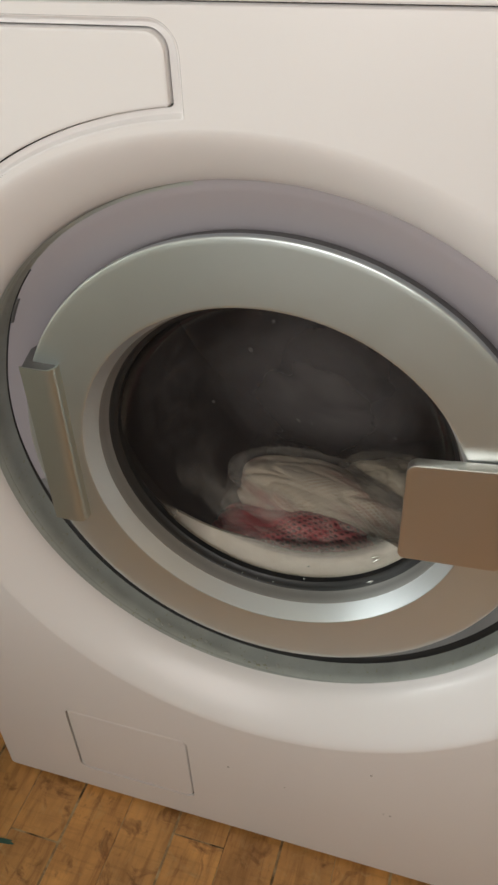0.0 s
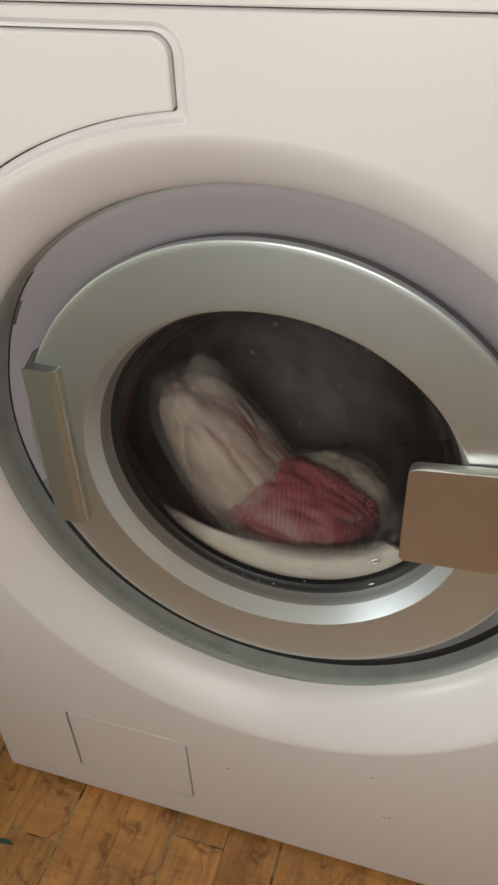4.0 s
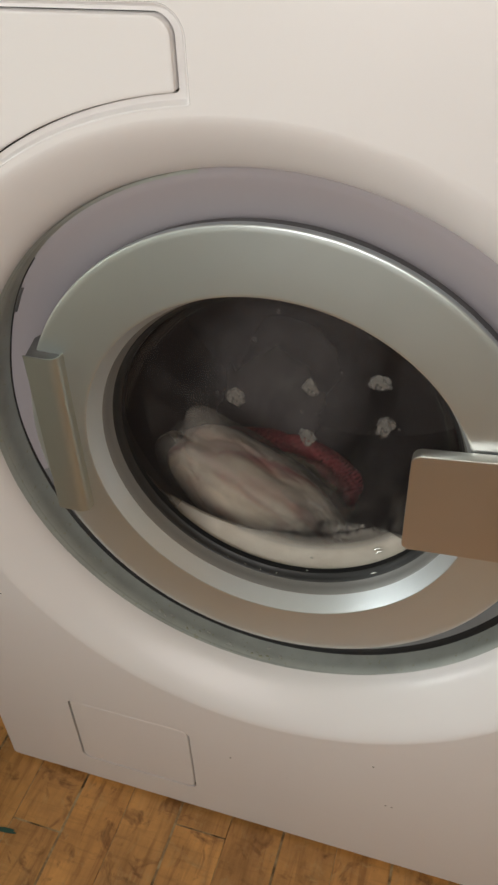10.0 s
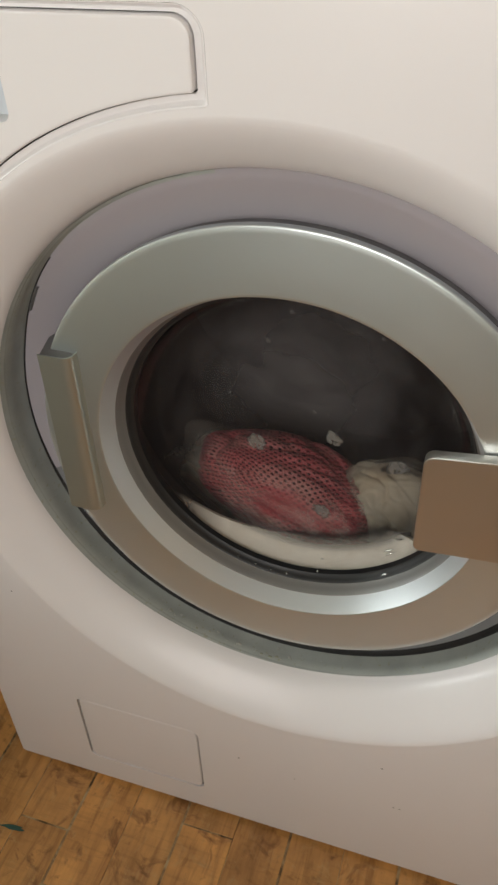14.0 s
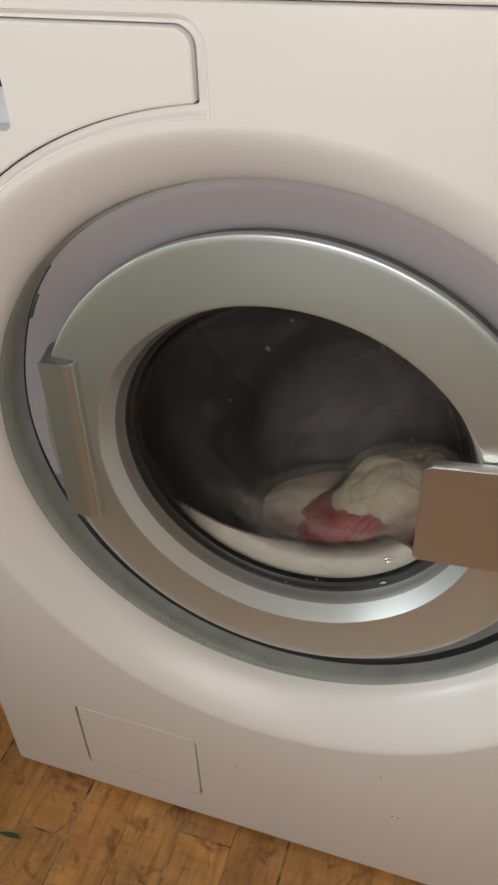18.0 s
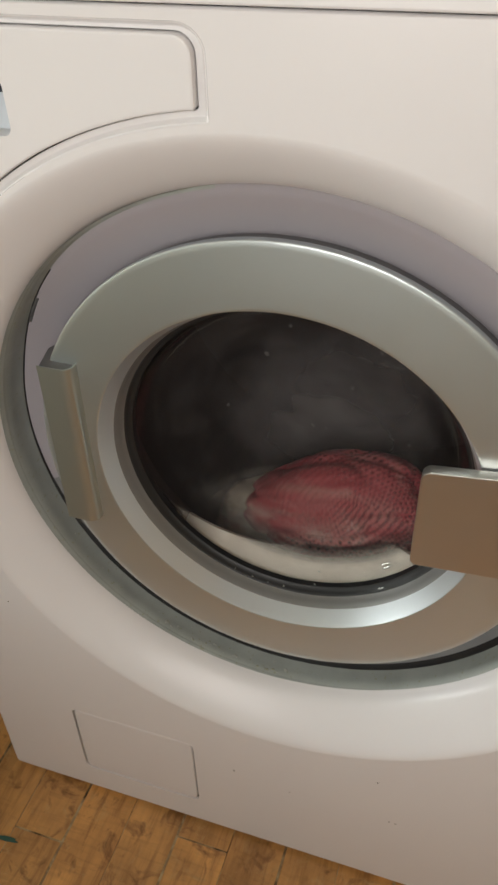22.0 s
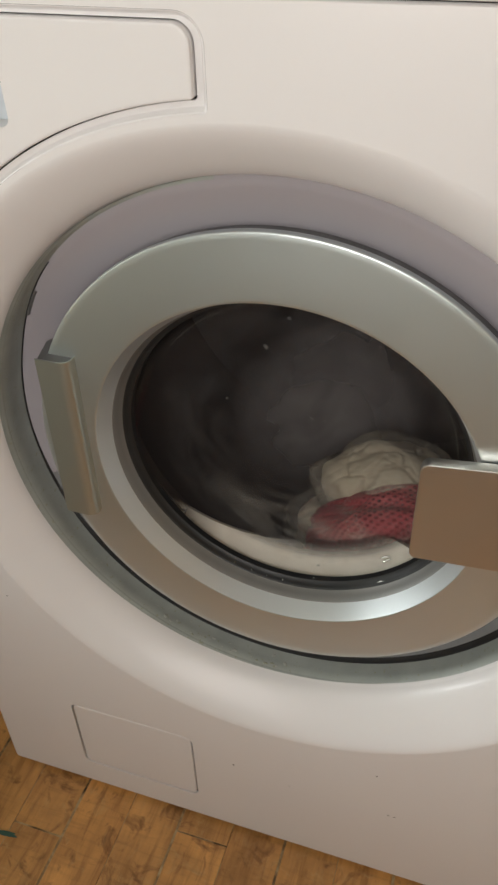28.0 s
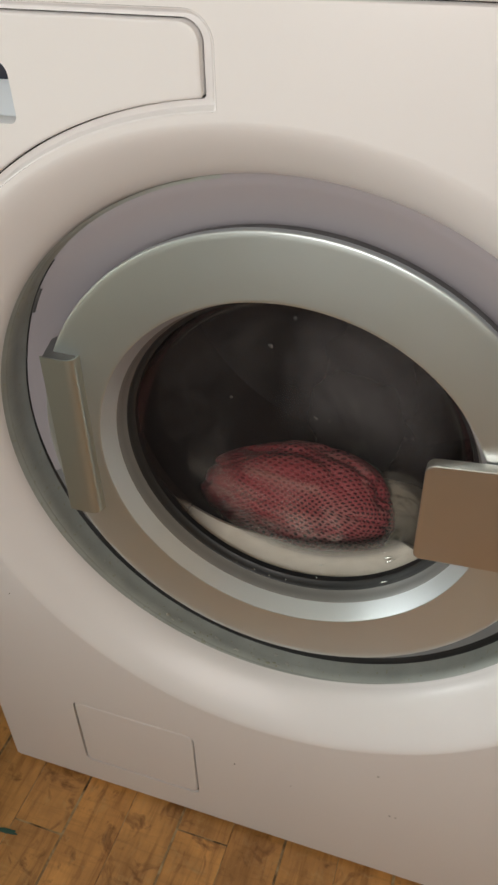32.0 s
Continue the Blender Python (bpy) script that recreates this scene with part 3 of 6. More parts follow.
    bm = sheet(inset_outline(dr_out, 0.0028), [gap], 0.0036, walls=((0, 0.005),))
    slope = [[bm.verts.new((x, y, z)) for x, z in inset_outline(dr_out, d)] for d, y in ((0.0001, 0.0), (0.0008, 0.0003), (0.0020, 0.0030), (0.0028, 0.0036))]
    for p, q in zip(slope, slope[1:]):
        for i in range(len(p)):
            k = (i + 1) % len(p)
            bm.faces.new((p[i], p[k], q[k], q[i]))
    part("drawer_frame", bm, WHITE, MACHINE, "sunken white rim round the dispenser")
    slot = rounded([(-0.226, 0.7118), (-0.1366, 0.7118), (-0.1372, 0.7432), (-0.226, 0.7432)], [0.005, 0.005, 0.007, 0.007])
    drawer = part("dispenser_drawer", plate(dr_in, -0.0006, 0.012, 0.0012, [slot]), WHITE, MACHINE, "white detergent drawer front with a pull slot")
    part("pull_scoop", scoop(slot), SLOT_SILVER, drawer, "silvery finger scoop")
    # near-black block for the shade in the slot's upper half
    part("slot_shade", box(-0.225, -0.1378, 0.0122, 0.034, 0.7305, 0.7428, 0.001), SLOT_DARK, drawer, "dark block standing in for shade in the top of the pull slot")
    part("drawer_gap", sheet(inset_outline(dr_out, 0.0001), [slot], 0.0065), DARK, MACHINE)
    # service flap
    flap_in = rounded([(-0.2026, 0.0477), (-0.0762, 0.0477), (-0.0762, 0.1502), (-0.2026, 0.1502)], [0.0070, 0.0070, 0.0080, 0.0052])
    part("service_flap", plate(flap_in, 0.0002, 0.006, 0.0016), WHITE, MACHINE, "white filter flap flush in the front")
    part("flap_gap", sheet(inset_outline(flap_out, 0.0001), [], 0.0029), DARK, MACHINE)


def scoop(slot):
    """A curved pocket behind the pull slot: dark above, sloping forward below."""
    bm = bmesh.new()
    x0, x1 = min(p[0] for p in slot) - 0.001, max(p[0] for p in slot) + 0.001
    prof = [(0.0125, 0.7440), (0.020, 0.7435), (0.024, 0.7380), (0.0235, 0.7290), (0.020, 0.7210), (0.016, 0.7150), (0.0122, 0.7108)]
    rows = [[bm.verts.new((x, y, z)) for y, z in prof] for x in np.linspace(x0, x1, 8)]
    for p, q in zip(rows, rows[1:]):
        for i in range(len(prof) - 1):
            bm.faces.new((p[i], p[i + 1], q[i + 1], q[i]))
    bm.faces.new(rows[0])
    bm.faces.new(rows[-1])
    bmesh.ops.recalc_face_normals(bm, faces=bm.faces)
    return bm


SLOT_SILVER = mat_enamel("slot_silver", (0.66, 0.71, 0.76), 0.3)
build_machine()


# ---------------------------------------------------------------- the door
def build_door():
    ring = [(0.1894, 0.0480), (0.1908, 0.0470), (0.1911, 0.0452), (0.1911, 0.0425), (0.1909, 0.0419), (0.1905, 0.0415), (0.1898, 0.0413), (0.1860, 0.0412), (0.1650, 0.0406), (0.1470, 0.0400), (0.1453, 0.0400), (0.1450, 0.0402)]
    door = part("door", lathe(ring, 256), SILVER, MACHINE, "closed round porthole door with a satin silver ring")
    part("door_side", lathe([(0.1890, 0.0478), (0.1900, 0.0490), (0.1896, 0.0520), (0.1886, 0.0580), (0.1878, 0.0860)], 256), SIDE, door, "dark grey edge of the door")
    part("funnel", lathe([(0.1450, 0.0402), (0.1447, 0.0409), (0.1433, 0.0442), (0.1412, 0.0491), (0.1391, 0.0541), (0.1388, 0.0548)], 256), CHROME, door, "bright metal inner bevel")
    part("inner_ring", lathe([(0.1388, 0.0548), (0.1385, 0.0552), (0.1370, 0.0605), (0.1356, 0.0640), (0.1350, 0.0652)], 256), INNER, door)
    part("glass_seal", lathe([(0.1352, 0.0650), (0.1343, 0.0656), (0.1335, 0.0676), (0.1322, 0.0700), (0.1305, 0.0712), (0.1300, 0.0760)], 256), SEAL, door, "shiny black seal round the glass")
    bowl = [(0.1312, 0.0706), (0.1302, 0.0760), (0.1285, 0.0830), (0.1255, 0.0900), (0.1205, 0.0965), (0.1130, 0.1010), (0.1000, 0.1045), (0.0800, 0.1070), (0.0500, 0.1090), (0.0200, 0.1100), (0.0004, 0.1102)]
    g = part("glass", lathe(bowl, 192), GLASS, door, "bulging clear glass with a film of steam")
    # hand plate that overhangs the glass
    outline = rounded([(0.0987, 0.4235), (0.1680, 0.4275), (0.1640, 0.5155), (0.0987, 0.5090)], [0.005, 0.004, 0.004, 0.007])
    part("handle_plate", plate(outline, 0.0302, 0.0385, 0.0008), PLATE, door, "flat satin metal hand plate over the glass")
    # folded grip plate on the other side
    bm = bmesh.new()
    front = [(-0.1780, 0.0308), (-0.1774, 0.0302), (-0.1700, 0.0300), (-0.1610, 0.0298), (-0.1588, 0.0299), (-0.1564, 0.0304), (-0.1544, 0.0314), (-0.1528, 0.0329), (-0.1518, 0.0347), (-0.1513, 0.0368), (-0.1512, 0.0425)]
    back = [(-0.1524, 0.0425), (-0.1525, 0.0370), (-0.1529, 0.0352), (-0.1537, 0.0337), (-0.1550, 0.0324), (-0.1567, 0.0315), (-0.1588, 0.0311), (-0.1610, 0.0310), (-0.1700, 0.0312), (-0.1774, 0.0314), (-0.1780, 0.0312)]
    prof = front + back
    rows = [[bm.verts.new((x - 0.0005 * f, y, 0.5404 - f * 0.1466)) for x, y in prof] for f in (0.0, 0.004, 0.25, 0.5, 0.75, 0.996, 1.0)]
    for p, q in zip(rows, rows[1:]):
        for i in range(len(prof)):
            k = (i + 1) % len(prof)
            bm.faces.new((p[i], p[k], q[k], q[i]))
    bm.faces.new(rows[0])
    bm.faces.new(rows[-1])
    bmesh.ops.recalc_face_normals(bm, faces=bm.faces)
    part("grip_plate", bm, GRIP, door, "folded satin metal plate at the door's edge")
    bm = bmesh.new()
    foot = [(-0.1768, 0.0316), (-0.1590, 0.0316), (-0.1530, 0.0372), (-0.1530, 0.0402), (-0.1650, 0.0430), (-0.1805, 0.0610), (-0.1825, 0.0560)]
    low, high = ([bm.verts.new((x, y, z)) for x, y in foot] for z in (0.3965, 0.5392))
    bm.faces.new(high)
    bm.faces.new(low[::-1])
    for i in range(len(foot)):
        k = (i + 1) % len(foot)
        bm.faces.new((low[i], low[k], high[k], high[i]))
    bmesh.ops.recalc_face_normals(bm, faces=bm.faces)
    part("grip_bracket", bm, SIDE, door, "dark body behind the grip plate", False)
    return door


DOOR = build_door()


def build_drum():
    part("bellows", lathe([(0.1310, 0.0765), (0.1400, 0.0790), (0.1480, 0.0850), (0.1465, 0.0930), (0.1520, 0.1000), (0.1500, 0.1080), (0.1580, 0.1150), (0.1700, 0.1180), (0.1980, 0.1200), (0.2360, 0.1230)], 128), BELLOWS, MACHINE, "dark folded rubber bellows behind the glass")
    wall = [(0.2000, 0.1260), (0.2250, 0.1265), (0.2380, 0.1320), (0.2400, 0.1420), (0.2400, 0.3900), (0.2360, 0.4020), (0.2200, 0.4080), (0.1500, 0.4120), (0.1200, 0.4200), (0.0400, 0.4220), (0.0005, 0.4225)]
    drum = part("drum", lathe(wall, 96), DRUM, MACHINE, "steel drum coloured near-black for its dim inside, turning behind the glass")
    # the drum turns about its own axis
    me = drum.data
    me.transform(Matrix.Translation((0, 0, -AX_Z)))
    drum.location = (0, 0, AX_Z)
    for k in range(3):
        bm = bmesh.new()
        prof = [(-0.030, 0.2385), (-0.022, 0.2240), (-0.010, 0.1960), (0.0, 0.1910), (0.010, 0.1960), (0.022, 0.2240), (0.030, 0.2385)]
        rows = []
        for i in range(9):
            y = 0.150 + 0.23 * i / 8
            s = 0.75 + 0.25 * math.sin(math.pi * i / 8)
            rows.append([bm.verts.new((u, y, -0.2385 + (0.2385 - v) * s)) for u, v in prof])
        for p, q in zip(rows, rows[1:]):
            for i in range(len(prof) - 1):
                bm.faces.new((p[i], p[i + 1], q[i + 1], q[i]))
        bm.faces.new(rows[0])
        bm.faces.new(rows[-1])
        bmesh.ops.recalc_face_normals(bm, faces=bm.faces)
        bm.transform(Matrix.Rotation(radians(120 * k + 20), 4, "Y"))
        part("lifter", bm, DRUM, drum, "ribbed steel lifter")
    # the perforations, as one part
    verts, faces = [], []
    for ring_r, count in ((0.05, 10), (0.075, 15), (0.1, 20), (0.135, 26), (0.16, 30), (0.185, 34), (0.21, 40)):
        for i in range(count):
            a = 2 * math.pi * i / count + ring_r * 17
            cx, cz, y = ring_r * math.cos(a), ring_r * math.sin(a), (0.4195 if ring_r < 0.125 else 0.4110) - 0.0035
            n0 = len(verts)
            verts += [(cx + 0.0028 * math.cos(k * math.pi / 4), y, cz + 0.0028 * math.sin(k * math.pi / 4)) for k in range(8)]
            faces.append(tuple(range(n0, n0 + 8)))
    me = bpy.data.meshes.new("perforation")
    me.from_pydata(verts, [], faces)
    me.materials.append(DARK)
    tagged(new("perforation", me), "dark round perforations", kind="stuff").parent = drum
    return drum


DRUM_OB = build_drum()


# ---------------------------------------------------------------- the wash
def cube_ball(n):
    """Unit directions and faces of a ball made from six gridded squares, with a square of UV each."""
    dirs, uvs, faces = [], [], []
    for axis in range(3):
        for sign in (-1, 1):
            o = len(dirs)
            for i in range(n + 1):
                for j in range(n + 1):
                    u, v = math.tan((i / n - 0.5) * math.pi / 2), math.tan((j / n - 0.5) * math.pi / 2)
                    p = [0, 0, 0]
                    p[axis], p[(axis + 1) % 3], p[(axis + 2) % 3] = sign, u * sign, v
                    d = Vector(p).normalized()
                    dirs.append(d)
                    uvs.append((i / n, j / n))
            for i in range(n):
                for j in range(n):
                    a = o + i * (n + 1) + j
                    faces.append((a, a + n + 1, a + n + 2, a + 1))
    return dirs, uvs, faces


BALL = cube_ball(44)


def crumpled(name, material, half, seed, folds=1.0, along=(1, 0.3, 0.2), flat=0.0, grow=0.0):
    """A crumpled wet garment: a squashed ball of soft bulges with creases running between them."""
    dirs, uvs, faces = BALL
    off = Vector((seed * 3.7, seed * 1.9, seed * 5.1))
    ax = Vector(along).normalized()
    side = ax.cross(Vector((0.2, 1, 0.1))).normalized()
    up = ax.cross(side)
    verts = []
    for d in dirs:
        q = Vector((d.dot(ax) * 0.6, d.dot(side) * 1.7, d.dot(up) * 1.7))
        warp = noise.noise_vector(q * 0.9 + off) * 0.8
        calm = 0.5 + 0.5 * noise.noise(d * 1.1 + off * 1.7)
        pleat = math.sin(3.2 * d.dot(side) + 4.4 * warp.x + 2.0 * d.dot(up)) * calm
        fold = noise.noise(q * 1.2 + warp + off)
        valley = math.exp(-(fold / 0.10) ** 2) + 0.5 * math.exp(-(noise.noise(q * 2.1 - warp - off) / 0.09) ** 2)
        lump = noise.noise(d * 1.2 + off)
        r = 0.98 + 0.18 * lump + folds * (0.055 * pleat - 0.075 * valley) + grow * (0.7 + 0.9 * noise.noise(d * 1.6 - off))
        v = Vector((d.x * half[0], d.y * half[1], d.z * half[2])) * r
        if flat and v.z < -half[2] * flat:
            v.z = -half[2] * flat + (v.z + half[2] * flat) * 0.25
        verts.append(v)
    me = bpy.data.meshes.new(name)
    me.from_pydata(verts, [], faces)
    lay = me.uv_layers.new(name="UVMap")
    for loop in me.loops:
        lay.data[loop.index].uv = uvs[loop.vertex_index]
    bm = bmesh.new()
    bm.from_mesh(me)
    bmesh.ops.remove_doubles(bm, verts=bm.verts, dist=1e-6)
    bm.to_mesh(me)
    bm.free()
    me.materials.append(material)
    me.polygons.foreach_set("use_smooth", [True] * len(me.polygons))
    return new(name, me)


RED = tagged(crumpled("red_laundry_bag", RED_MESH, (0.100, 0.054, 0.054), 3, 0.8, (1, 0.15, 0.2)), "wet crimson clothes in a pinkish net bag, crumpled in the drum", "laundry", "laundry in the drum")
WHT = tagged(crumpled("cream_laundry_bag", WHITE_CLOTH, (0.108, 0.047, 0.048), 7, 0.6, (1, 0.1, -0.35)), "wet cream net bag with red clothes showing through its folds", "laundry", "laundry in the drum")
CRM = tagged(crumpled("cream_towel", CREAM_CLOTH, (0.056, 0.040, 0.042), 11, 0.95, (0.5, 0.1, 1)), "wet cream towel bunched up in the drum", "laundry", "laundry in the drum")
GRY = tagged(crumpled("grey_sheet", GREY_CLOTH, (0.165, 0.045, 0.130), 17, 0.1, (0.8, 0.1, 0.6)), "large thin grey-white wet sheet deep inside the drum", "laundry", "laundry in the drum")


def layered(ob, material, grow, half, seed, along):
    """A loose, see-through outer layer of a garment, as a part of it."""
    crumpled("loose_layer", material, half, seed, 0.5, along, grow=grow).parent = ob


layered(WHT, LAYER_NET, 0.20, (0.108, 0.047, 0.048), 7, (1, 0.1, -0.35))
layered(CRM, LAYER_CREAM, 0.26, (0.056, 0.040, 0.042), 11, (0.5, 0.1, 1))


def build_suds():
    """A crescent of suds in the wedge between the lower glass and the drum's mouth, thin at its ends."""
    bm = bmesh.new()
    face = [(0.1322, 0.0775), (0.1305, 0.0840), (0.1280, 0.0905), (0.1236, 0.0968), (0.1180, 0.1008), (0.1105, 0.1036)]
    rows = []
    n = 110
    for i in range(n + 1):
        f = i / n
        a = radians(212 + 108 * f)
        w = min(1.0, (f / 0.58)) ** 0.8 * min(1.0, (1 - f) / 0.12) ** 0.6
        w = max(0.04, w * (0.90 + 0.05 * noise.noise(Vector((f * 4, 0.3, 0)))))
        row = []
        for q in range(9):
            g = q / 8 * w * 5
            k = min(int(g), 4)
            r, y = (face[k][c] + (face[k + 1][c] - face[k][c]) * (g - k) for c in (0, 1))
            row.append((r + 0.0012, y + 0.0012))
        tip_r, tip_y = row[-1]
        row += [(tip_r + 0.002, tip_y + 0.004), (tip_r + 0.008, tip_y + 0.007), (0.1400, 0.0990 * w + 0.084 * (1 - w)), (0.1370, 0.0830)]
        rows.append([bm.verts.new((r * math.cos(a), y, AX_Z + r * math.sin(a))) for r, y in row])
    for p, q in zip(rows, rows[1:]):
        for i in range(len(p)):
            j = (i + 1) % len(p)
            bm.faces.new((p[i], q[i], q[j], p[j]))
    bm.faces.new(rows[0])
    bm.faces.new(rows[-1])
    bmesh.ops.recalc_face_normals(bm, faces=bm.faces)
    bm.transform(Matrix.Translation((0, 0, -AX_Z)))
    tagged(placed(part("suds", bm, SUDS, None), (0, 0, AX_Z)), "creamy soap suds lying against the lower glass", "suds")


build_suds()


# ---------------------------------------------------------------- dirt, drops and soap
def blob(rx, rz, thick, seed, n=18, holes=0):
    """A small flat splash with an uneven outline, domed in the middle, in the plane of the front."""
    bm = bmesh.new()
    rng = random.Random(seed)
    ph = [rng.uniform(0, 6.28) for _ in range(4)]
    rows = []
    for ring, h in ((1.0, 0.0), (0.92, -0.55), (0.6, -0.95)):
        row = []
        for i in range(n):
            a = 2 * math.pi * i / n
            k = 1 + 0.20 * math.sin(2 * a + ph[0]) + 0.13 * math.sin(3 * a + ph[1]) + 0.08 * math.sin(5 * a + ph[2])
            row.append(bm.verts.new((rx * k * ring * math.cos(a), h * thick, rz * k * ring * math.sin(a))))
        rows.append(row)
    for p, q in zip(rows, rows[1:]):
        for i in range(n):
            j = (i + 1) % n
            bm.faces.new((p[i], p[j], q[j], q[i]))
    bm.faces.new(rows[-1])
    bm.faces.new(list(reversed(rows[0])))
    bmesh.ops.recalc_face_normals(bm, faces=bm.faces)
    return bm


def moved(bm, m):
    bm.transform(m)
    return bm


def build_dirt():
    for k, (x, z, r) in enumerate(((-0.0336, 0.1270, 0.0008), (0.1010, 0.1790, 0.0007), (0.1160, 0.1190, 0.0006), (0.1215, 0.1186, 0.0006), (0.022, 0.1180, 0.0004), (-0.24, 0.30, 0.0005))):
        part("speck", moved(blob(r * 1.4, r, 0.0003, k, 10), Matrix.Translation((x, -0.0001, z))), SPECK, MACHINE)
    rng = random.Random(12)
    for k in range(46):
        a = radians(rng.choice((rng.gauss(262, 7), rng.gauss(248, 9), rng.uniform(205, 300))))
        r, y, size = 0.2236 - 0.0012 * rng.random(), 0.0435 + 0.012 * rng.random(), 0.0005 + 0.0011 * rng.random() ** 2
        m = Matrix.Translation((r * math.cos(a), y, AX_Z + r * math.sin(a))) @ Matrix.Rotation(-a - math.pi / 2, 4, "Y") @ Matrix.Rotation(radians(-82), 4, "X")
        part("water_drop" if k % 3 else "dirt_crumb", moved(blob(size * 1.3, size, size * 0.5, k, 10), m), GRAIN if k % 3 else CRUMB, MACHINE)
    for k, (px, pz, r) in enumerate(((-0.030, 0.530, 0.0016), (0.006, 0.470, 0.0017), (0.017, 0.470, 0.0009), (-0.062, 0.478, 0.0010), (0.055, 0.545, 0.0010), (-0.012, 0.556, 0.0012), (0.036, 0.512, 0.0008), (0.082, 0.470, 0.0009))):
        part("splash_drop", moved(blob(r, r * 1.3, 0.0006, 40 + k, 12), Matrix.Translation((px, 0.1090 - 0.0012 * (abs(px) / 0.03), pz))), DROP, DOOR)


def build_glints():
    """Bright metal domes standing in for window glints on the lowest glass and its seal."""
    for k, (a, r, y, along, wide) in enumerate(((279.9, 0.1273, 0.0853, 0.0012, 0.0009), (307.4, 0.1266, 0.0871, 0.0050, 0.0007), (308.1, 0.1279, 0.0840, 0.0052, 0.0007), (279.3, 0.1305, 0.0735, 0.0010, 0.0008), (305.8, 0.1335, 0.0674, 0.0040, 0.0005), (256.0, 0.1336, 0.0674, 0.0008, 0.0007), (262.0, 0.1337, 0.0672, 0.0006, 0.0006), (268.0, 0.1335, 0.0676, 0.0009, 0.0007), (249.0, 0.1336, 0.0674, 0.0006, 0.0005))):
        a = radians(a)
        m = Matrix.Translation((r * math.cos(a), y, AX_Z + r * math.sin(a))) @ Matrix.Rotation(-a - math.pi / 2, 4, "Y") @ Matrix.Rotation(radians(-52), 4, "X")
        part("glint_bead", moved(blob(along, wide, 0.0014, 60 + k, 16), m), GLINT, DOOR, "bright dome that stands in for a window glint")


GLINT = Mat("window_glint", (0.85, 0.85, 0.84), 0.16, metal=0.9).m
GRAIN = Mat("soap_grain", (0.38, 0.39, 0.36), 0.3).m
DROP = Mat("dried_drop", (0.10, 0.095, 0.09), 0.3).m
CRUMB = Mat("soap_crumb", (0.30, 0.31, 0.24), 0.7).m
build_dirt()
build_glints()


def mat_foam(name, base, size, bubble):
    """Lacy foam: open bubbles of two sizes and a ragged, thinning edge."""
    k = Mat(name, base, 0.5)
    v = k.node("TexVoronoi")
    v.inputs["Scale"].default_value, v.inputs["Randomness"].default_value = bubble, 1.0
    k.link(k.coords((1, 0, 1)), v.inputs["Vector"])
    open_ = k.ramp(v.outputs["Distance"], [(0.20, (0.05,) * 3), (0.34, (1,) * 3)])
    some = k.ramp(k.noise(bubble * 0.45, 2), [(0.46, (1,) * 3), (0.54, (0,) * 3)])
    lace = k.math("MAXIMUM", open_, some)
    k.colour(k.ramp(k.noise(90, 4), [(0.3, tuple(c * 0.75 for c in base)), (0.7, base)]))
    k.bump(v.outputs["Distance"], 0.4, 0.001)
    d = k.node("VectorMath")
    d.operation = "LENGTH"
    k.link(k.coords((1 / size[0], 0, 1 / size[1])), d.inputs[0])
    edge = k.math("ADD", d.outputs["Value"], k.math("MULTIPLY", k.math("SUBTRACT", k.noise(95, 3, distort=1.4), 0.5), 1.7))
    veil(k, k.math("MULTIPLY", lace, k.ramp(edge, [(0.60, (0.62,) * 3), (1.0, (0,) * 3)])))
    return k.m


FOAM = tagged(part("foam_patch", blob(0.040, 0.025, 0.0022, 71, 40), mat_foam("bubbly_foam", (0.50, 0.47, 0.42), (0.040, 0.025), 120), None), "patch of bubbly soap foam on the inside of the glass", "foam")
FLECK = mat_foam("soap_fleck", (0.28, 0.265, 0.24), (0.0105, 0.0105), 230)
FLECKS = [tagged(part("soap_fleck", blob(a * 1.5, b * 1.5, 0.0014, 80 + i, 20), FLECK, None), "small whitish lacy soap fleck on the inside of the glass", "soap fleck", "soap flecks on the glass") for i, (a, b) in enumerate(((0.0052, 0.0070), (0.0046, 0.0046), (0.0062, 0.0052), (0.0050, 0.0056), (0.0052, 0.0072)))]


def film_shell(name, material, gap, label):
    prof = [(0.1262, 0.0900), (0.1212, 0.0965), (0.1135, 0.1010), (0.1000, 0.1045), (0.0800, 0.1070), (0.0500, 0.1090), (0.0200, 0.1100), (0.0004, 0.1102)]
    bm = lathe([(r - gap * 0.6, y + gap) for r, y in prof[:-1]] + [(0.0004, prof[-1][1] + gap)], 96)
    bm.transform(Matrix.Translation((0, 0, -AX_Z)))
    return tagged(placed(part(name, bm, material, None), (0, 0, AX_Z)), label, "soapy water")


MILK = film_shell("soapy_water", mat_film("milky_water", (0.60, 0.55, 0.48), 0.45, 0.66, 0.34, False), 0.0030, "milky soap water swept along the inside of the glass")
MIST = film_shell("soapy_mist", mat_film("grey_mist", (0.42, 0.39, 0.38), 0.44, 0.70, 0.09, True), 0.0055, "thin grey veil of spray swirling behind the glass")


# ---------------------------------------------------------------- floor boards
def spot_mesh():
    """A thin smear of paint on the boards."""
    bm = moved(blob(0.014, 0.0024, 0.0004, 5, 24), Matrix.Translation((-0.2660, -0.0790, 0.0003)) @ Matrix.Rotation(radians(8), 4, "Z") @ Matrix.Rotation(radians(-90), 4, "X"))
    me = bpy.data.meshes.new("paint_spot")
    bm.to_mesh(me)
    bm.free()
    me.materials.append(GREEN_PAINT)
    return me


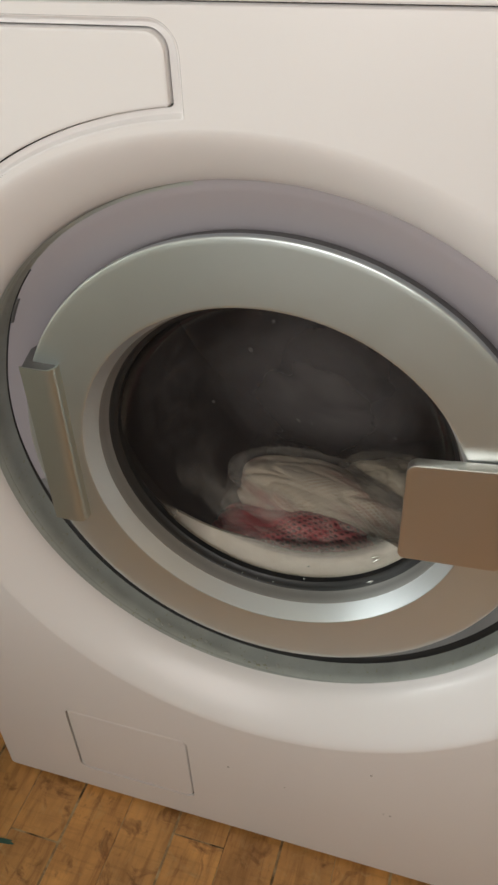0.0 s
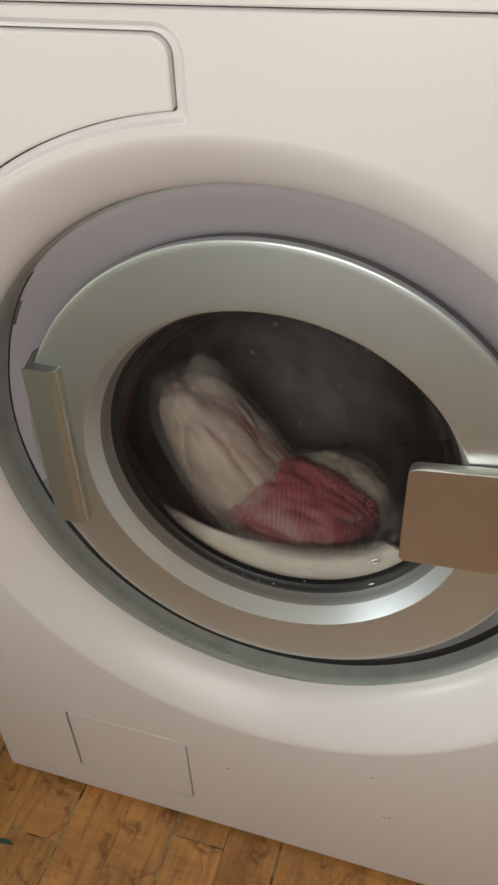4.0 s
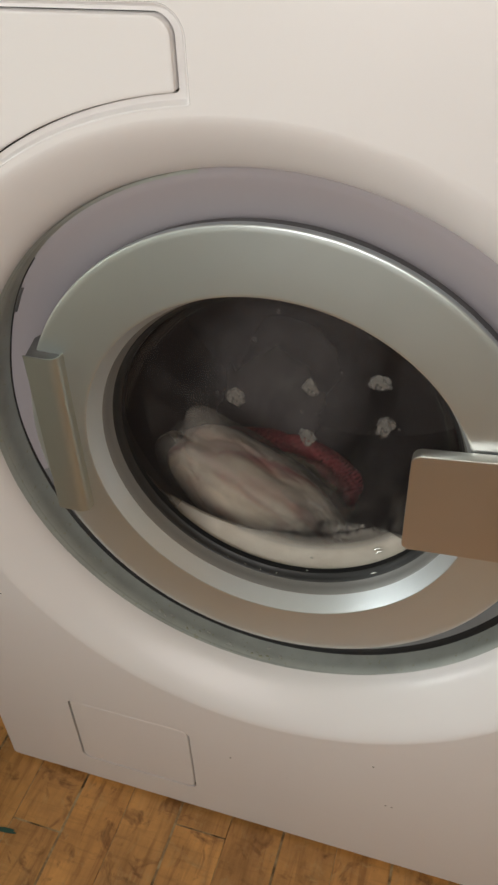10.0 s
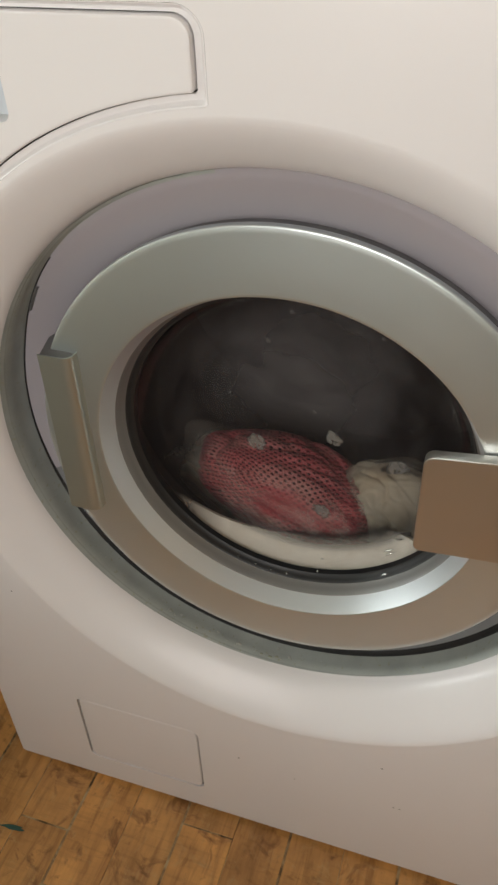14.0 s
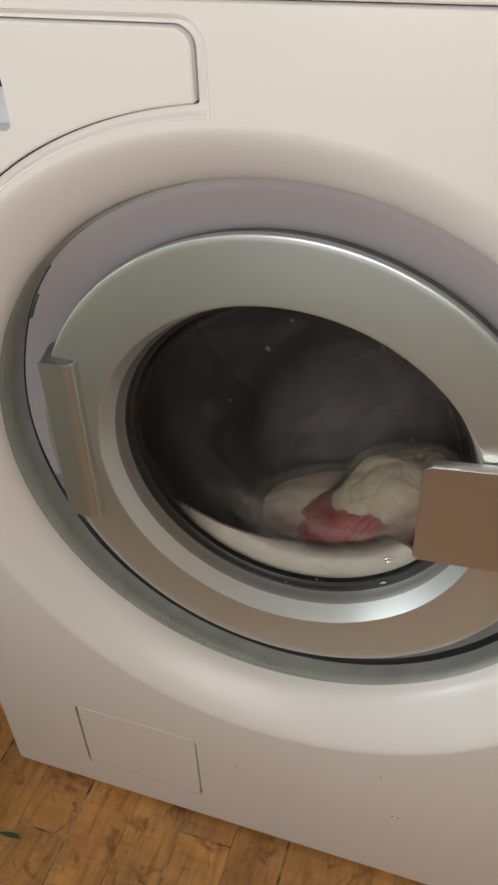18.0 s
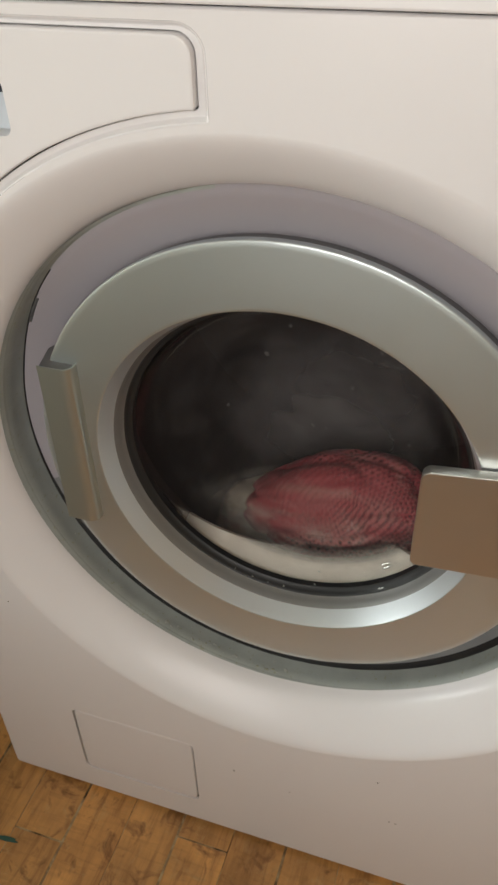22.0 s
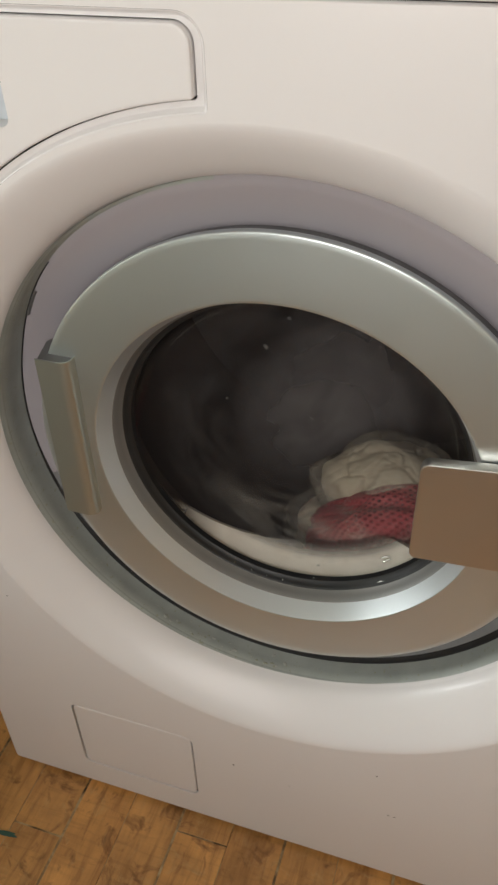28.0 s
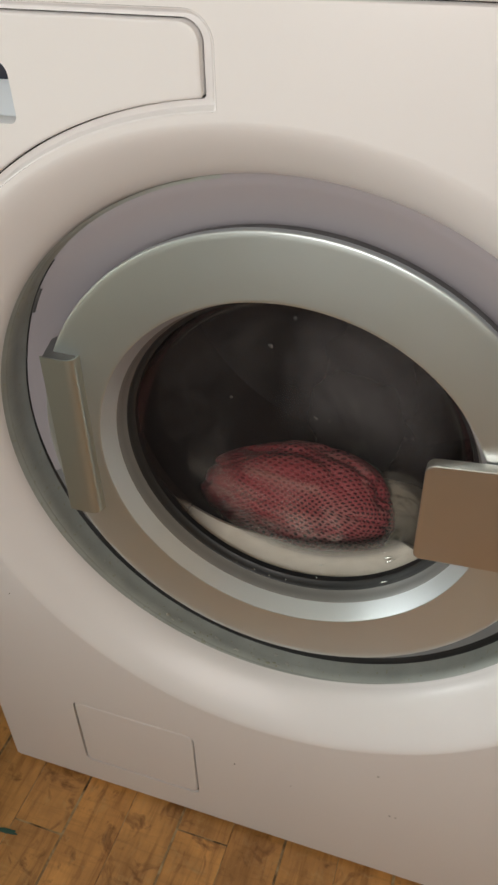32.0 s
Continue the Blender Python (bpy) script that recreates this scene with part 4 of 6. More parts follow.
def build_floor():
    pitch, y_lo, y_hi = 0.0566, -0.83, 0.72
    rng = random.Random(4)
    shared = {}
    verts, faces = [], []

    def board_mesh(w, l):
        key = (round(w, 4), round(l, 3))
        if key not in shared:
            me = bpy.data.meshes.new("board")
            b = box(-w / 2, w / 2, -l / 2, l / 2, -0.006, 0, 0.0006, 1)
            b.to_mesh(me)
            b.free()
            me.materials.append(WOOD)
            shared[key] = me
        return shared[key]

    for i in range(-36, 30):
        xa = -0.2655 + pitch * i + (0.001 if i % 2 else 0)
        if not -2.2 < xa < 1.05 - pitch:
            continue
        first = {0: -0.064, 3: -0.021, 1: 0.21, 2: -0.31, -1: -0.20, 4: 0.11}.get(i, rng.uniform(-0.3, 0.2))
        cuts = sorted({y_lo, y_hi, *[first + 0.33 * k for k in range(-9, 5) if y_lo + 0.02 < first + 0.33 * k < y_hi - 0.02]})
        for a, b in zip(cuts, cuts[1:]):
            g = 0.0008
            x0, x1, y0, y1 = xa + g, xa + pitch - g, a + g, b - g
            if -4 <= i <= 10 and b > -0.7 and a < 0.3:
                ob = new("board", board_mesh(x1 - x0, y1 - y0))
                ob.location = ((x0 + x1) / 2, (y0 + y1) / 2, rng.uniform(-0.0003, 0.0))
                ob.parent = FLOOR
            else:
                n = len(verts)
                verts += [(x0, y0, 0), (x1, y0, 0), (x1, y1, 0), (x0, y1, 0), (x0, y0, -0.006), (x1, y0, -0.006), (x1, y1, -0.006), (x0, y1, -0.006)]
                faces += [tuple(n + k for k in f) for f in ((0, 1, 2, 3), (4, 5, 1, 0), (5, 6, 2, 1), (6, 7, 3, 2), (7, 4, 0, 3))]
    me = bpy.data.meshes.new("boards")
    me.from_pydata(verts, [], faces)
    me.materials.append(WOOD_FAR)
    tagged(new("paint_spot", spot_mesh()), "dried smear of dark green paint").parent = FLOOR
    tagged(new("boards", me), "orange-brown floor boards farther off", kind="stuff").parent = FLOOR


build_floor()


# ---------------------------------------------------------------- what moves
def motions():
    walk(DRUM_OB, [(t, Matrix.Translation((0, 0, AX_Z)) @ Matrix.Rotation(radians(a), 4, "Y")) for t, a in DRUM_TURN])
    walk(RED, [(r[0], pose(*r[1:])) for r in RED_ROWS])
    walk(WHT, [(r[0], pose(*r[1:])) for r in WHITE_ROWS])
    walk(CRM, [(r[0], pose(*r[1:])) for r in CREAM_ROWS])
    walk(FOAM, [(r[0], pose(*r[1:])) for r in FOAM_ROWS])
    for ob, rows in zip(FLECKS, FLECK_ROWS):
        walk(ob, [(r[0], pose(*r[1:])) for r in rows])
    walk(MILK, [(t, Matrix.Translation((0, 0, AX_Z)) @ Matrix.Rotation(radians(a), 4, "Y")) for t, a in MILK_TURN])
    walk(MIST, [(t, Matrix.Translation((0, 0, AX_Z)) @ Matrix.Rotation(radians(a), 4, "Y")) for t, a in MIST_TURN])
    walk(GRY, [(r[0], pose(*r[1:])) for r in GREY_ROWS])


# ROWS BEGIN
RED_ROWS = [
    (0, 0.007, 0.143, 0.277, 20, 14, 0),
    (2.6, 0.007, 0.143, 0.278, 20, 14, 0),
    (2.75, -0.056, 0.18, 0.279, 20, 25, 10),
    (3, -0.032, 0.17, 0.3, 10, 25, 10),
    (3.25, -0.086, 0.18, 0.33, 45, 50, 10),
    (3.5, -0.06, 0.18, 0.324, 90, 25, 0),
    (3.65, -0.039, 0.18, 0.32, 122, 12.5, -5),
    (3.8, -0.017, 0.18, 0.316, 154, 0, -10),
    (3.95, -0.023, 0.18, 0.31, 186, 5, -5),
    (4.1, -0.028, 0.18, 0.303, 218, 10, 0),
    (4.4, -0.085, 0.18, 0.34, 262, 45, 10),
    (4.7, -0.09, 0.18, 0.365, 306, 70, 20),
    (4.85, -0.074, 0.18, 0.342, 333, 50, 10),
    (5, -0.057, 0.18, 0.319, 360, 30, 0),
    (5.125, -0.043, 0.18, 0.307, 387.5, 17.5, -5),
    (5.25, -0.029, 0.18, 0.294, 415, 5, -10),
    (5.375, -0.042, 0.18, 0.288, 442.5, 12.5, -5),
    (5.5, -0.056, 0.18, 0.281, 470, 20, 0),
    (5.75, -0.087, 0.18, 0.316, 510, 50, 10),
    (6, -0.093, 0.18, 0.361, 540, 75, 10),
    (6.2, -0.089, 0.18, 0.355, 566, 55, 0),
    (6.5, -0.064, 0.18, 0.324, 610, 25, -10),
    (6.65, -0.0605, 0.18, 0.3209, 642.0, 21.5, -5.0),
    (6.8, -0.051, 0.18, 0.3155, 674.0, 18.0, 0.0),
    (6.9, -0.0351, 0.18, 0.3154, 697.0, 14.0, 0.0),
    (7, -0.022, 0.18, 0.315, 720.0, 10.0, 0.0),
    (7.15, -0.0123, 0.18, 0.3189, 752.0, 5.0, 0.0),
    (7.3, -0.0059, 0.18, 0.3226, 784.0, 0.0, 0.0),
    (7.4, -0.029, 0.195, 0.312, 809.5, 0, 0),
    (7.5, -0.05, 0.21, 0.301, 835, 0, 0),
    (7.65, -0.054, 0.21, 0.293, 864.5, 5, 0),
    (7.8, -0.058, 0.21, 0.286, 894, 10, 0),
    (8, -0.087, 0.21, 0.292, 925, 25, 0),
    (8.2, -0.122, 0.2, 0.316, 951, 50, 0),
    (8.5, -0.09, 0.18, 0.365, 990, 70, 0),
    (8.65, -0.0963, 0.18, 0.368, 1014.5, 72.5, 0.0),
    (8.8, -0.106, 0.18, 0.37, 1039.0, 75.0, 0.0),
    (9, -0.098, 0.18, 0.361, 1070.0, 60.0, 0.0),
    (9.15, -0.0865, 0.18, 0.335, 1094.5, 40.0, 0.0),
    (9.3, -0.0732, 0.18, 0.307, 1119.0, 20.0, 0.0),
    (9.4, -0.052, 0.18, 0.31, 1144.5, 14, 0),
    (9.5, -0.033, 0.18, 0.313, 1170, 8, 0),
    (9.65, -0.0138, 0.1965, 0.308, 1202.0, 4.0, 0.0),
    (9.8, -0.003, 0.23, 0.304, 1234.0, 0.0, 0.0),
    (9.9, -0.0321, 0.2391, 0.278, 1257.0, 5.0, 0.0),
    (10, -0.053, 0.24, 0.274, 1280.0, 10.0, 0.0),
    (10.15, -0.0548, 0.2327, 0.275, 1312.0, 10.0, 0.0),
    (10.3, -0.0509, 0.2159, 0.277, 1344.0, 10.0, 0.0),
    (10.5, -0.068, 0.2, 0.284, 1380, 25, 0),
    (10.8, -0.096, 0.2, 0.304, 1424.0, 50.0, 0.0),
    (11, -0.071, 0.18, 0.31, 1450.0, 50.0, 0.0),
    (11.3, -0.1051, 0.18, 0.324, 1494.0, 55.0, 0.0),
    (11.5, -0.087, 0.18, 0.342, 1530, 45, 0),
    (11.65, -0.0475, 0.1965, 0.3232, 1557.0, 27.5, 0.0),
    (11.8, -0.024, 0.23, 0.295, 1584.0, 10.0, 0.0),
    (12, -0.028, 0.24, 0.284, 1620.0, 0.0, 0.0),
    (12.15, -0.0147, 0.2277, 0.2862, 1649.5, 0.0, 0.0),
    (12.3, 0.0081, 0.2059, 0.2941, 1679.0, 0.0, 0.0),
    (12.4, -0.04, 0.2, 0.275, 1702, 17.5, 0),
    (12.5, -0.08, 0.2, 0.289, 1725, 35, 0),
    (12.65, -0.071, 0.19, 0.285, 1749.5, 27.5, 0),
    (12.8, -0.061, 0.18, 0.281, 1774, 20, 0),
    (13, -0.033, 0.18, 0.297, 1800, 10, 0),
    (13.3, -0.061, 0.18, 0.307, 1844, 20, 0),
    (13.5, -0.069, 0.18, 0.319, 1880, 25, 0),
    (13.6667, -0.0593, 0.18, 0.318, 1913.33, 22.6667, 0.0),
    (13.8333, -0.0447, 0.18, 0.316, 1946.67, 20.3333, 0.0),
    (14, -0.032, 0.18, 0.314, 1980.0, 18.0, 0.0),
    (14.5, -0.008, 0.18, 0.317, 1980, 0, 0),
    (15.5, -0.007, 0.18, 0.319, 1980, 0, 0),
    (16.5, -0.004, 0.18, 0.322, 1980, -2, 0),
    (17, 0.012, 0.18, 0.312, 1980, -8, 0),
    (17.25, 0.018, 0.18, 0.314, 1935, -11.5, 0),
    (17.5, 0.024, 0.18, 0.316, 1890, -15, 0),
    (17.8, 0.0546, 0.18, 0.314, 1846.0, -20.0, 0.0),
    (18, 0.076, 0.17, 0.31, 1820.0, -10.0, 0.0),
    (18.3, 0.0565, 0.17, 0.287, 1781.0, -5.0, 0.0),
    (18.5, 0.052, 0.19, 0.278, 1750, -5, 0),
    (18.65, 0.042, 0.2, 0.2952, 1718.0, -7.5, 0.0),
    (18.8, 0.029, 0.21, 0.311, 1686.0, -10.0, 0.0),
    (18.9, 0.043, 0.21, 0.3059, 1663.0, -12.5, 0.0),
    (19, 0.056, 0.21, 0.304, 1640.0, -15.0, 0.0),
    (19.15, 0.053, 0.195, 0.3212, 1608.0, -27.5, 0.0),
    (19.3, 0.049, 0.18, 0.3421, 1576.0, -40.0, 0.0),
    (19.4, 0.048, 0.18, 0.346, 1553.0, -35.0, 0.0),
    (19.5, 0.046, 0.18, 0.346, 1530, -30, 0),
    (19.65, 0.021, 0.18, 0.327, 1500.5, -17.5, 0),
    (19.8, -0.006, 0.18, 0.306, 1471, -5, 0),
    (20, -0.007, 0.18, 0.295, 1430, 0, 0),
    (20.3, -0.028, 0.2, 0.273, 1386, 10, 0),
    (20.5, -0.012, 0.21, 0.271, 1370, 10, 0),
    (20.65, 0.009, 0.21, 0.271, 1343, -2.5, 0),
    (20.8, 0.031, 0.21, 0.297, 1316, -15, 0),
    (20.9, 0.033, 0.195, 0.31, 1293, -22.5, 0),
    (21, 0.035, 0.18, 0.324, 1270, -30, 0),
    (21.3, 0.013, 0.21, 0.271, 1236, -5, 0),
    (21.4, 0.039, 0.2, 0.284, 1208, -27.5, 0),
    (21.5, 0.06, 0.19, 0.328, 1180, -50, 0),
    (21.65, 0.039, 0.185, 0.322, 1148, -32.5, 0),
    (21.8, 0.019, 0.18, 0.316, 1116, -15, 0),
    (22, 0.023, 0.18, 0.324, 1080, -10, 0),
    (22.15, 0.019, 0.18, 0.316, 1053, -5, 0),
    (22.3, 0.015, 0.18, 0.308, 1026, 0, 0),
    (22.4, 0.012, 0.18, 0.309, 1003, 0, 0),
    (22.5, 0.009, 0.18, 0.31, 980, 0, 0),
    (22.8, 0.034, 0.17, 0.312, 936.0, -5.0, 0.0),
    (23, 0.049, 0.18, 0.327, 900.0, -10.0, 0.0),
    (23.3, 0.0369, 0.18, 0.3192, 856.0, -15.0, 0.0),
    (23.5, 0.013, 0.18, 0.307, 825, -10, 0),
    (23.65, 0.0133, 0.1799, 0.312, 795.5, -17.5, 0.0),
    (23.8, 0.027, 0.179, 0.317, 766.0, -25.0, 0.0),
    (23.9, 0.0643, 0.1783, 0.341, 743.0, -42.5, 0.0),
    (24, 0.093, 0.178, 0.363, 720.0, -60.0, 0.0),
    (24.15, 0.0752, 0.1786, 0.343, 693.0, -42.5, 0.0),
    (24.3, 0.0497, 0.1797, 0.322, 666.0, -25.0, 0.0),
    (24.5, 0.026, 0.18, 0.322, 630, -25, 0),
    (24.65, 0.042, 0.18, 0.33, 603, -27.5, 0),
    (24.8, 0.057, 0.18, 0.337, 576, -30, 0),
    (25, 0.038, 0.18, 0.338, 540, -22, 0),
    (25.15, 0.025, 0.18, 0.329, 513, -15, 0),
    (25.3, 0.011, 0.18, 0.319, 486, -8, 0),
    (25.5, 0.015, 0.18, 0.32, 455, -5, 0),
    (25.7, 0.027, 0.18, 0.326, 421.5, -15, 0),
    (25.9, 0.039, 0.18, 0.332, 388, -25, 0),
    (26.1, 0.019, 0.18, 0.319, 347, -12.5, 0),
    (26.3, -0.003, 0.18, 0.306, 306, 0, 0),
    (26.5, 0.019, 0.18, 0.32, 265, -12.5, 0),
    (26.7, 0.04, 0.18, 0.333, 224, -25, 0),
    (26.9, 0.04, 0.18, 0.337, 193, -30, 0),
    (27.1, 0.04, 0.18, 0.34, 162, -35, 0),
    (27.3, 0.033, 0.18, 0.327, 128.5, -20, 0),
    (27.5, 0.026, 0.18, 0.314, 95, -5, 0),
    (27.65, 0.0291, 0.18, 0.3155, 65.5, -8.5, 0.0),
    (27.8, 0.045, 0.18, 0.312, 36.0, -12.0, 0.0),
    (28, 0.087, 0.17, 0.303, 15.0, -12.0, 0.0),
    (28.3, 0.0524, 0.18, 0.3372, 0.0, -40.0, 0.0),
    (28.5, 0.034, 0.18, 0.333, 0, -25, 0),
    (28.8, 0.009, 0.18, 0.337, 0, -8, 0),
    (29, -0.007, 0.18, 0.326, 0, 0, 0),
    (29.5, -0.013, 0.18, 0.321, 0, 4, 0),
    (30, -0.014, 0.18, 0.326, 0, 4, 0),
    (32, -0.021, 0.18, 0.316, 0.0, 4.0, 0.0),
]
WHITE_ROWS = [
    (0, 0.023, 0.186, 0.298, 0, 16, 0),
    (2.6, 0.02, 0.186, 0.298, 0, 16, 0),
    (2.75, -0.051, 0.22, 0.3, 0, 30, 0),
    (3, -0.062, 0.205, 0.313, 0, 30, 0),
    (3.25, -0.093, 0.24, 0.347, 45, 60, 0),
    (3.375, -0.068, 0.235, 0.304, 72.5, 35, 0),
    (3.5, -0.04, 0.23, 0.27, 100, 10, 0),
    (3.65, -0.055, 0.21, 0.285, 127, 20, 0),
    (3.8, -0.066, 0.19, 0.31, 154, 30, 0),
    (4.1, -0.076, 0.19, 0.357, 198, 60, 0),
    (4.25, -0.053, 0.205, 0.32, 225, 35, 0),
    (4.4, -0.027, 0.22, 0.28, 252, 10, 0),
    (4.55, -0.021, 0.22, 0.273, 279, 5, 0),
    (4.7, -0.015, 0.22, 0.267, 306, 0, 0),
    (4.85, -0.043, 0.21, 0.282, 333, 17.5, 0),
    (5, -0.07, 0.2, 0.299, 360, 35, 0),
    (5.125, -0.073, 0.195, 0.324, 387.5, 45, 0),
    (5.25, -0.077, 0.19, 0.349, 415, 55, 0),
    (5.5, -0.061, 0.175, 0.337, 450, 40, 0),
    (5.75, -0.046, 0.22, 0.321, 485, 40, 0),
    (6, -0.021, 0.25, 0.302, 520, 50, 0),
    (6.2, -0.011, 0.25, 0.275, 556, 40, 0),
    (6.35, 0.008, 0.225, 0.267, 593, 22.5, 0),
    (6.5, 0.025, 0.2, 0.268, 630, 5, 0),
    (6.65, 0.01, 0.21, 0.266, 657, 5, 0),
    (6.8, -0.003, 0.22, 0.266, 684, 5, 0),
    (7, -0.047, 0.22, 0.272, 720, 5, 0),
    (7.15, -0.049, 0.205, 0.272, 749.5, 5, 0),
    (7.3, -0.051, 0.19, 0.273, 779, 5, 0),
    (7.5, -0.034, 0.175, 0.295, 810, 8, 0),
    (7.65, -0.039, 0.175, 0.297, 837, 11.5, 0),
    (7.8, -0.044, 0.175, 0.3, 864, 15, 0),
    (8, -0.055, 0.17, 0.33, 900, 35, 0),
    (8.2, -0.037, 0.175, 0.354, 936, 45, 0),
    (8.35, -0.019, 0.212, 0.319, 963, 52.5, 0),
    (8.5, 0.002, 0.252, 0.2783, 990.0, 60.0, 0.0),
    (8.65, 0.006, 0.2661, 0.2871, 1017.0, 75.0, 0.0),
    (8.8, 0.009, 0.2825, 0.2895, 1044.0, 90.0, 0.0),
    (9, -0.003, 0.29, 0.268, 1080.0, 90.0, 0.0),
    (9.15, -0.038, 0.2556, 0.2333, 1107.0, 51.0, 0.0),
    (9.3, -0.064, 0.215, 0.242, 1134.0, 12.0, 0.0),
    (9.5, -0.071, 0.177, 0.2743, 1170.0, 15.0, 0.0),
    (9.65, -0.0679, 0.172, 0.284, 1197.0, 17.5, 0.0),
    (9.8, -0.049, 0.17, 0.296, 1224.0, 20.0, 0.0),
    (10, -0.048, 0.17, 0.311, 1260.0, 35.0, 0.0),
    (10.15, -0.0453, 0.175, 0.316, 1287.0, 25.0, 0.0),
    (10.3, -0.0496, 0.18, 0.321, 1314.0, 15.0, 0.0),
    (10.5, -0.059, 0.24, 0.275, 1350, 20, 0),
    (10.65, -0.077, 0.24, 0.282, 1377, 30, 0),
    (10.8, -0.094, 0.24, 0.291, 1404, 40, 0),
    (10.9, -0.105, 0.215, 0.325, 1427, 47.5, 0),
    (11, -0.109, 0.19, 0.367, 1450, 55, 0),
    (11.15, -0.079, 0.195, 0.352, 1477, 62.5, 0),
    (11.3, -0.049, 0.2, 0.336, 1504, 70, 0),
    (11.4, -0.034, 0.19, 0.311, 1517, 40, 0),
    (11.5, -0.019, 0.18, 0.286, 1530, 10, 0),
    (11.65, -0.032, 0.175, 0.299, 1557.0, 12.5, 0.0),
    (11.8, -0.0325, 0.17, 0.312, 1584.0, 15.0, 0.0),
    (12, -0.029, 0.17, 0.314, 1620.0, 15.0, 0.0),
    (12.15, -0.0447, 0.17, 0.314, 1647.0, 20.0, 0.0),
    (12.3, -0.0663, 0.17, 0.315, 1674.0, 25.0, 0.0),
    (12.5, -0.074, 0.17, 0.352, 1710, 40, 0),
    (12.65, -0.055, 0.19, 0.32, 1737, 25, 0),
    (12.8, -0.033, 0.21, 0.287, 1764, 10, 0),
    (13, 0.006, 0.24, 0.266, 1800, 25, 0),
    (13.15, -0.006, 0.24, 0.266, 1827, 22.5, 0),
    (13.3, -0.016, 0.24, 0.267, 1854, 20, 0),
    (13.5, -0.061, 0.24, 0.276, 1890, 10, 0),
    (13.75, -0.063, 0.23, 0.276, 1935, 12.5, 0),
    (14, -0.065, 0.22, 0.277, 1980, 15, 0),
    (14.5, -0.046, 0.21, 0.272, 1980, 10, 0),
    (16.5, -0.047, 0.21, 0.272, 1980, 10, 0),
    (17, -0.03, 0.21, 0.268, 1980, 5, 0),
    (17.25, -0.019, 0.21, 0.267, 1935, 2.5, 0),
    (17.5, -0.008, 0.21, 0.266, 1890, 0, 0),
    (17.65, 0.001, 0.205, 0.266, 1863, -2.5, 0),
    (17.8, 0.012, 0.2, 0.269, 1836, -5, 0),
    (18, 0.035, 0.2, 0.287, 1800, -10, 0),
    (18.15, 0.037, 0.19, 0.304, 1773, -7.5, 0),
    (18.3, 0.039, 0.18, 0.32, 1746, -5, 0),
    (18.5, 0.048, 0.17, 0.334, 1710, -15, 0),
    (18.65, 0.0338, 0.168, 0.3286, 1683.0, -10.0, 0.0),
    (18.8, 0.027, 0.165, 0.32, 1656.0, -5.0, 0.0),
    (19, 0.031, 0.165, 0.306, 1620.0, 0.0, 0.0),
    (19.3, 0.0179, 0.18, 0.3055, 1576.0, -40.0, 0.0),
    (19.5, 0.035, 0.2, 0.284, 1540, -20, 0),
    (19.65, 0.034, 0.21, 0.276, 1508, -15, 0),
    (19.8, 0.033, 0.22, 0.269, 1476, -10, 0),
    (20, 0.033, 0.22, 0.269, 1440, -10, 0),
    (20.15, 0.028, 0.215, 0.268, 1413, -10, 0),
    (20.3, 0.022, 0.21, 0.268, 1386, -10, 0),
    (20.5, 0.011, 0.2, 0.28, 1350, -5, 0),
    (20.65, 0.031, 0.2, 0.292, 1323, -12.5, 0),
    (20.8, 0.049, 0.2, 0.303, 1296, -20, 0),
    (21, 0.066, 0.18, 0.339, 1260, -40, 0),
    (21.15, 0.052, 0.173, 0.331, 1233, -25, 0),
    (21.3, 0.038, 0.165, 0.323, 1206, -10, 0),
    (21.5, 0.056, 0.19, 0.313, 1170, -50, 0),
    (21.65, 0.0309, 0.2092, 0.28, 1143.0, -32.5, 0.0),
    (21.8, -0.009, 0.22, 0.266, 1116.0, -15.0, 0.0),
    (22, -0.028, 0.21, 0.266, 1080.0, -10.0, 0.0),
    (22.15, -0.0157, 0.2162, 0.266, 1053.0, -5.0, 0.0),
    (22.3, 0.0036, 0.2271, 0.266, 1026.0, 0.0, 0.0),
    (22.5, 0.022, 0.22, 0.267, 990, 0, 0),
    (22.65, 0.015, 0.225, 0.267, 963, -2.5, 0),
    (22.8, 0.007, 0.23, 0.266, 936, -5, 0),
    (23, 0.025, 0.2, 0.275, 900, -5, 0),
    (23.15, 0.018, 0.21, 0.269, 873, -7.5, 0),
    (23.3, 0.01, 0.22, 0.266, 846, -10, 0),
    (23.5, 0.053, 0.18, 0.322, 810, -25, 0),
    (23.65, 0.0489, 0.1847, 0.32, 783.0, -30.0, 0.0),
    (23.8, 0.0525, 0.186, 0.3295, 756.0, -35.0, 0.0),
    (24, 0.052, 0.172, 0.373, 720.0, -70.0, 0.0),
    (24.15, 0.0446, 0.1995, 0.3213, 693.0, -42.5, 0.0),
    (24.3, 0.0321, 0.2288, 0.2717, 666.0, -15.0, 0.0),
    (24.5, 0.006, 0.23, 0.266, 630, -15, 0),
    (24.65, 0.013, 0.225, 0.266, 603, -17.5, 0),
    (24.8, 0.019, 0.22, 0.267, 576, -20, 0),
    (25, 0.013, 0.2, 0.266, 540, -10, 0),
    (25.15, 0.011, 0.21, 0.266, 513, -10, 0),
    (25.3, 0.01, 0.22, 0.266, 486, -10, 0),
    (25.5, 0.013, 0.21, 0.275, 450, -5, 0),
    (25.7, 0.019, 0.207, 0.283, 414, -8.75, 0),
    (25.9, 0.025, 0.205, 0.291, 378, -12.5, 0),
    (26.1, 0.031, 0.203, 0.299, 342, -16.25, 0),
    (26.3, 0.037, 0.2, 0.307, 306, -20, 0),
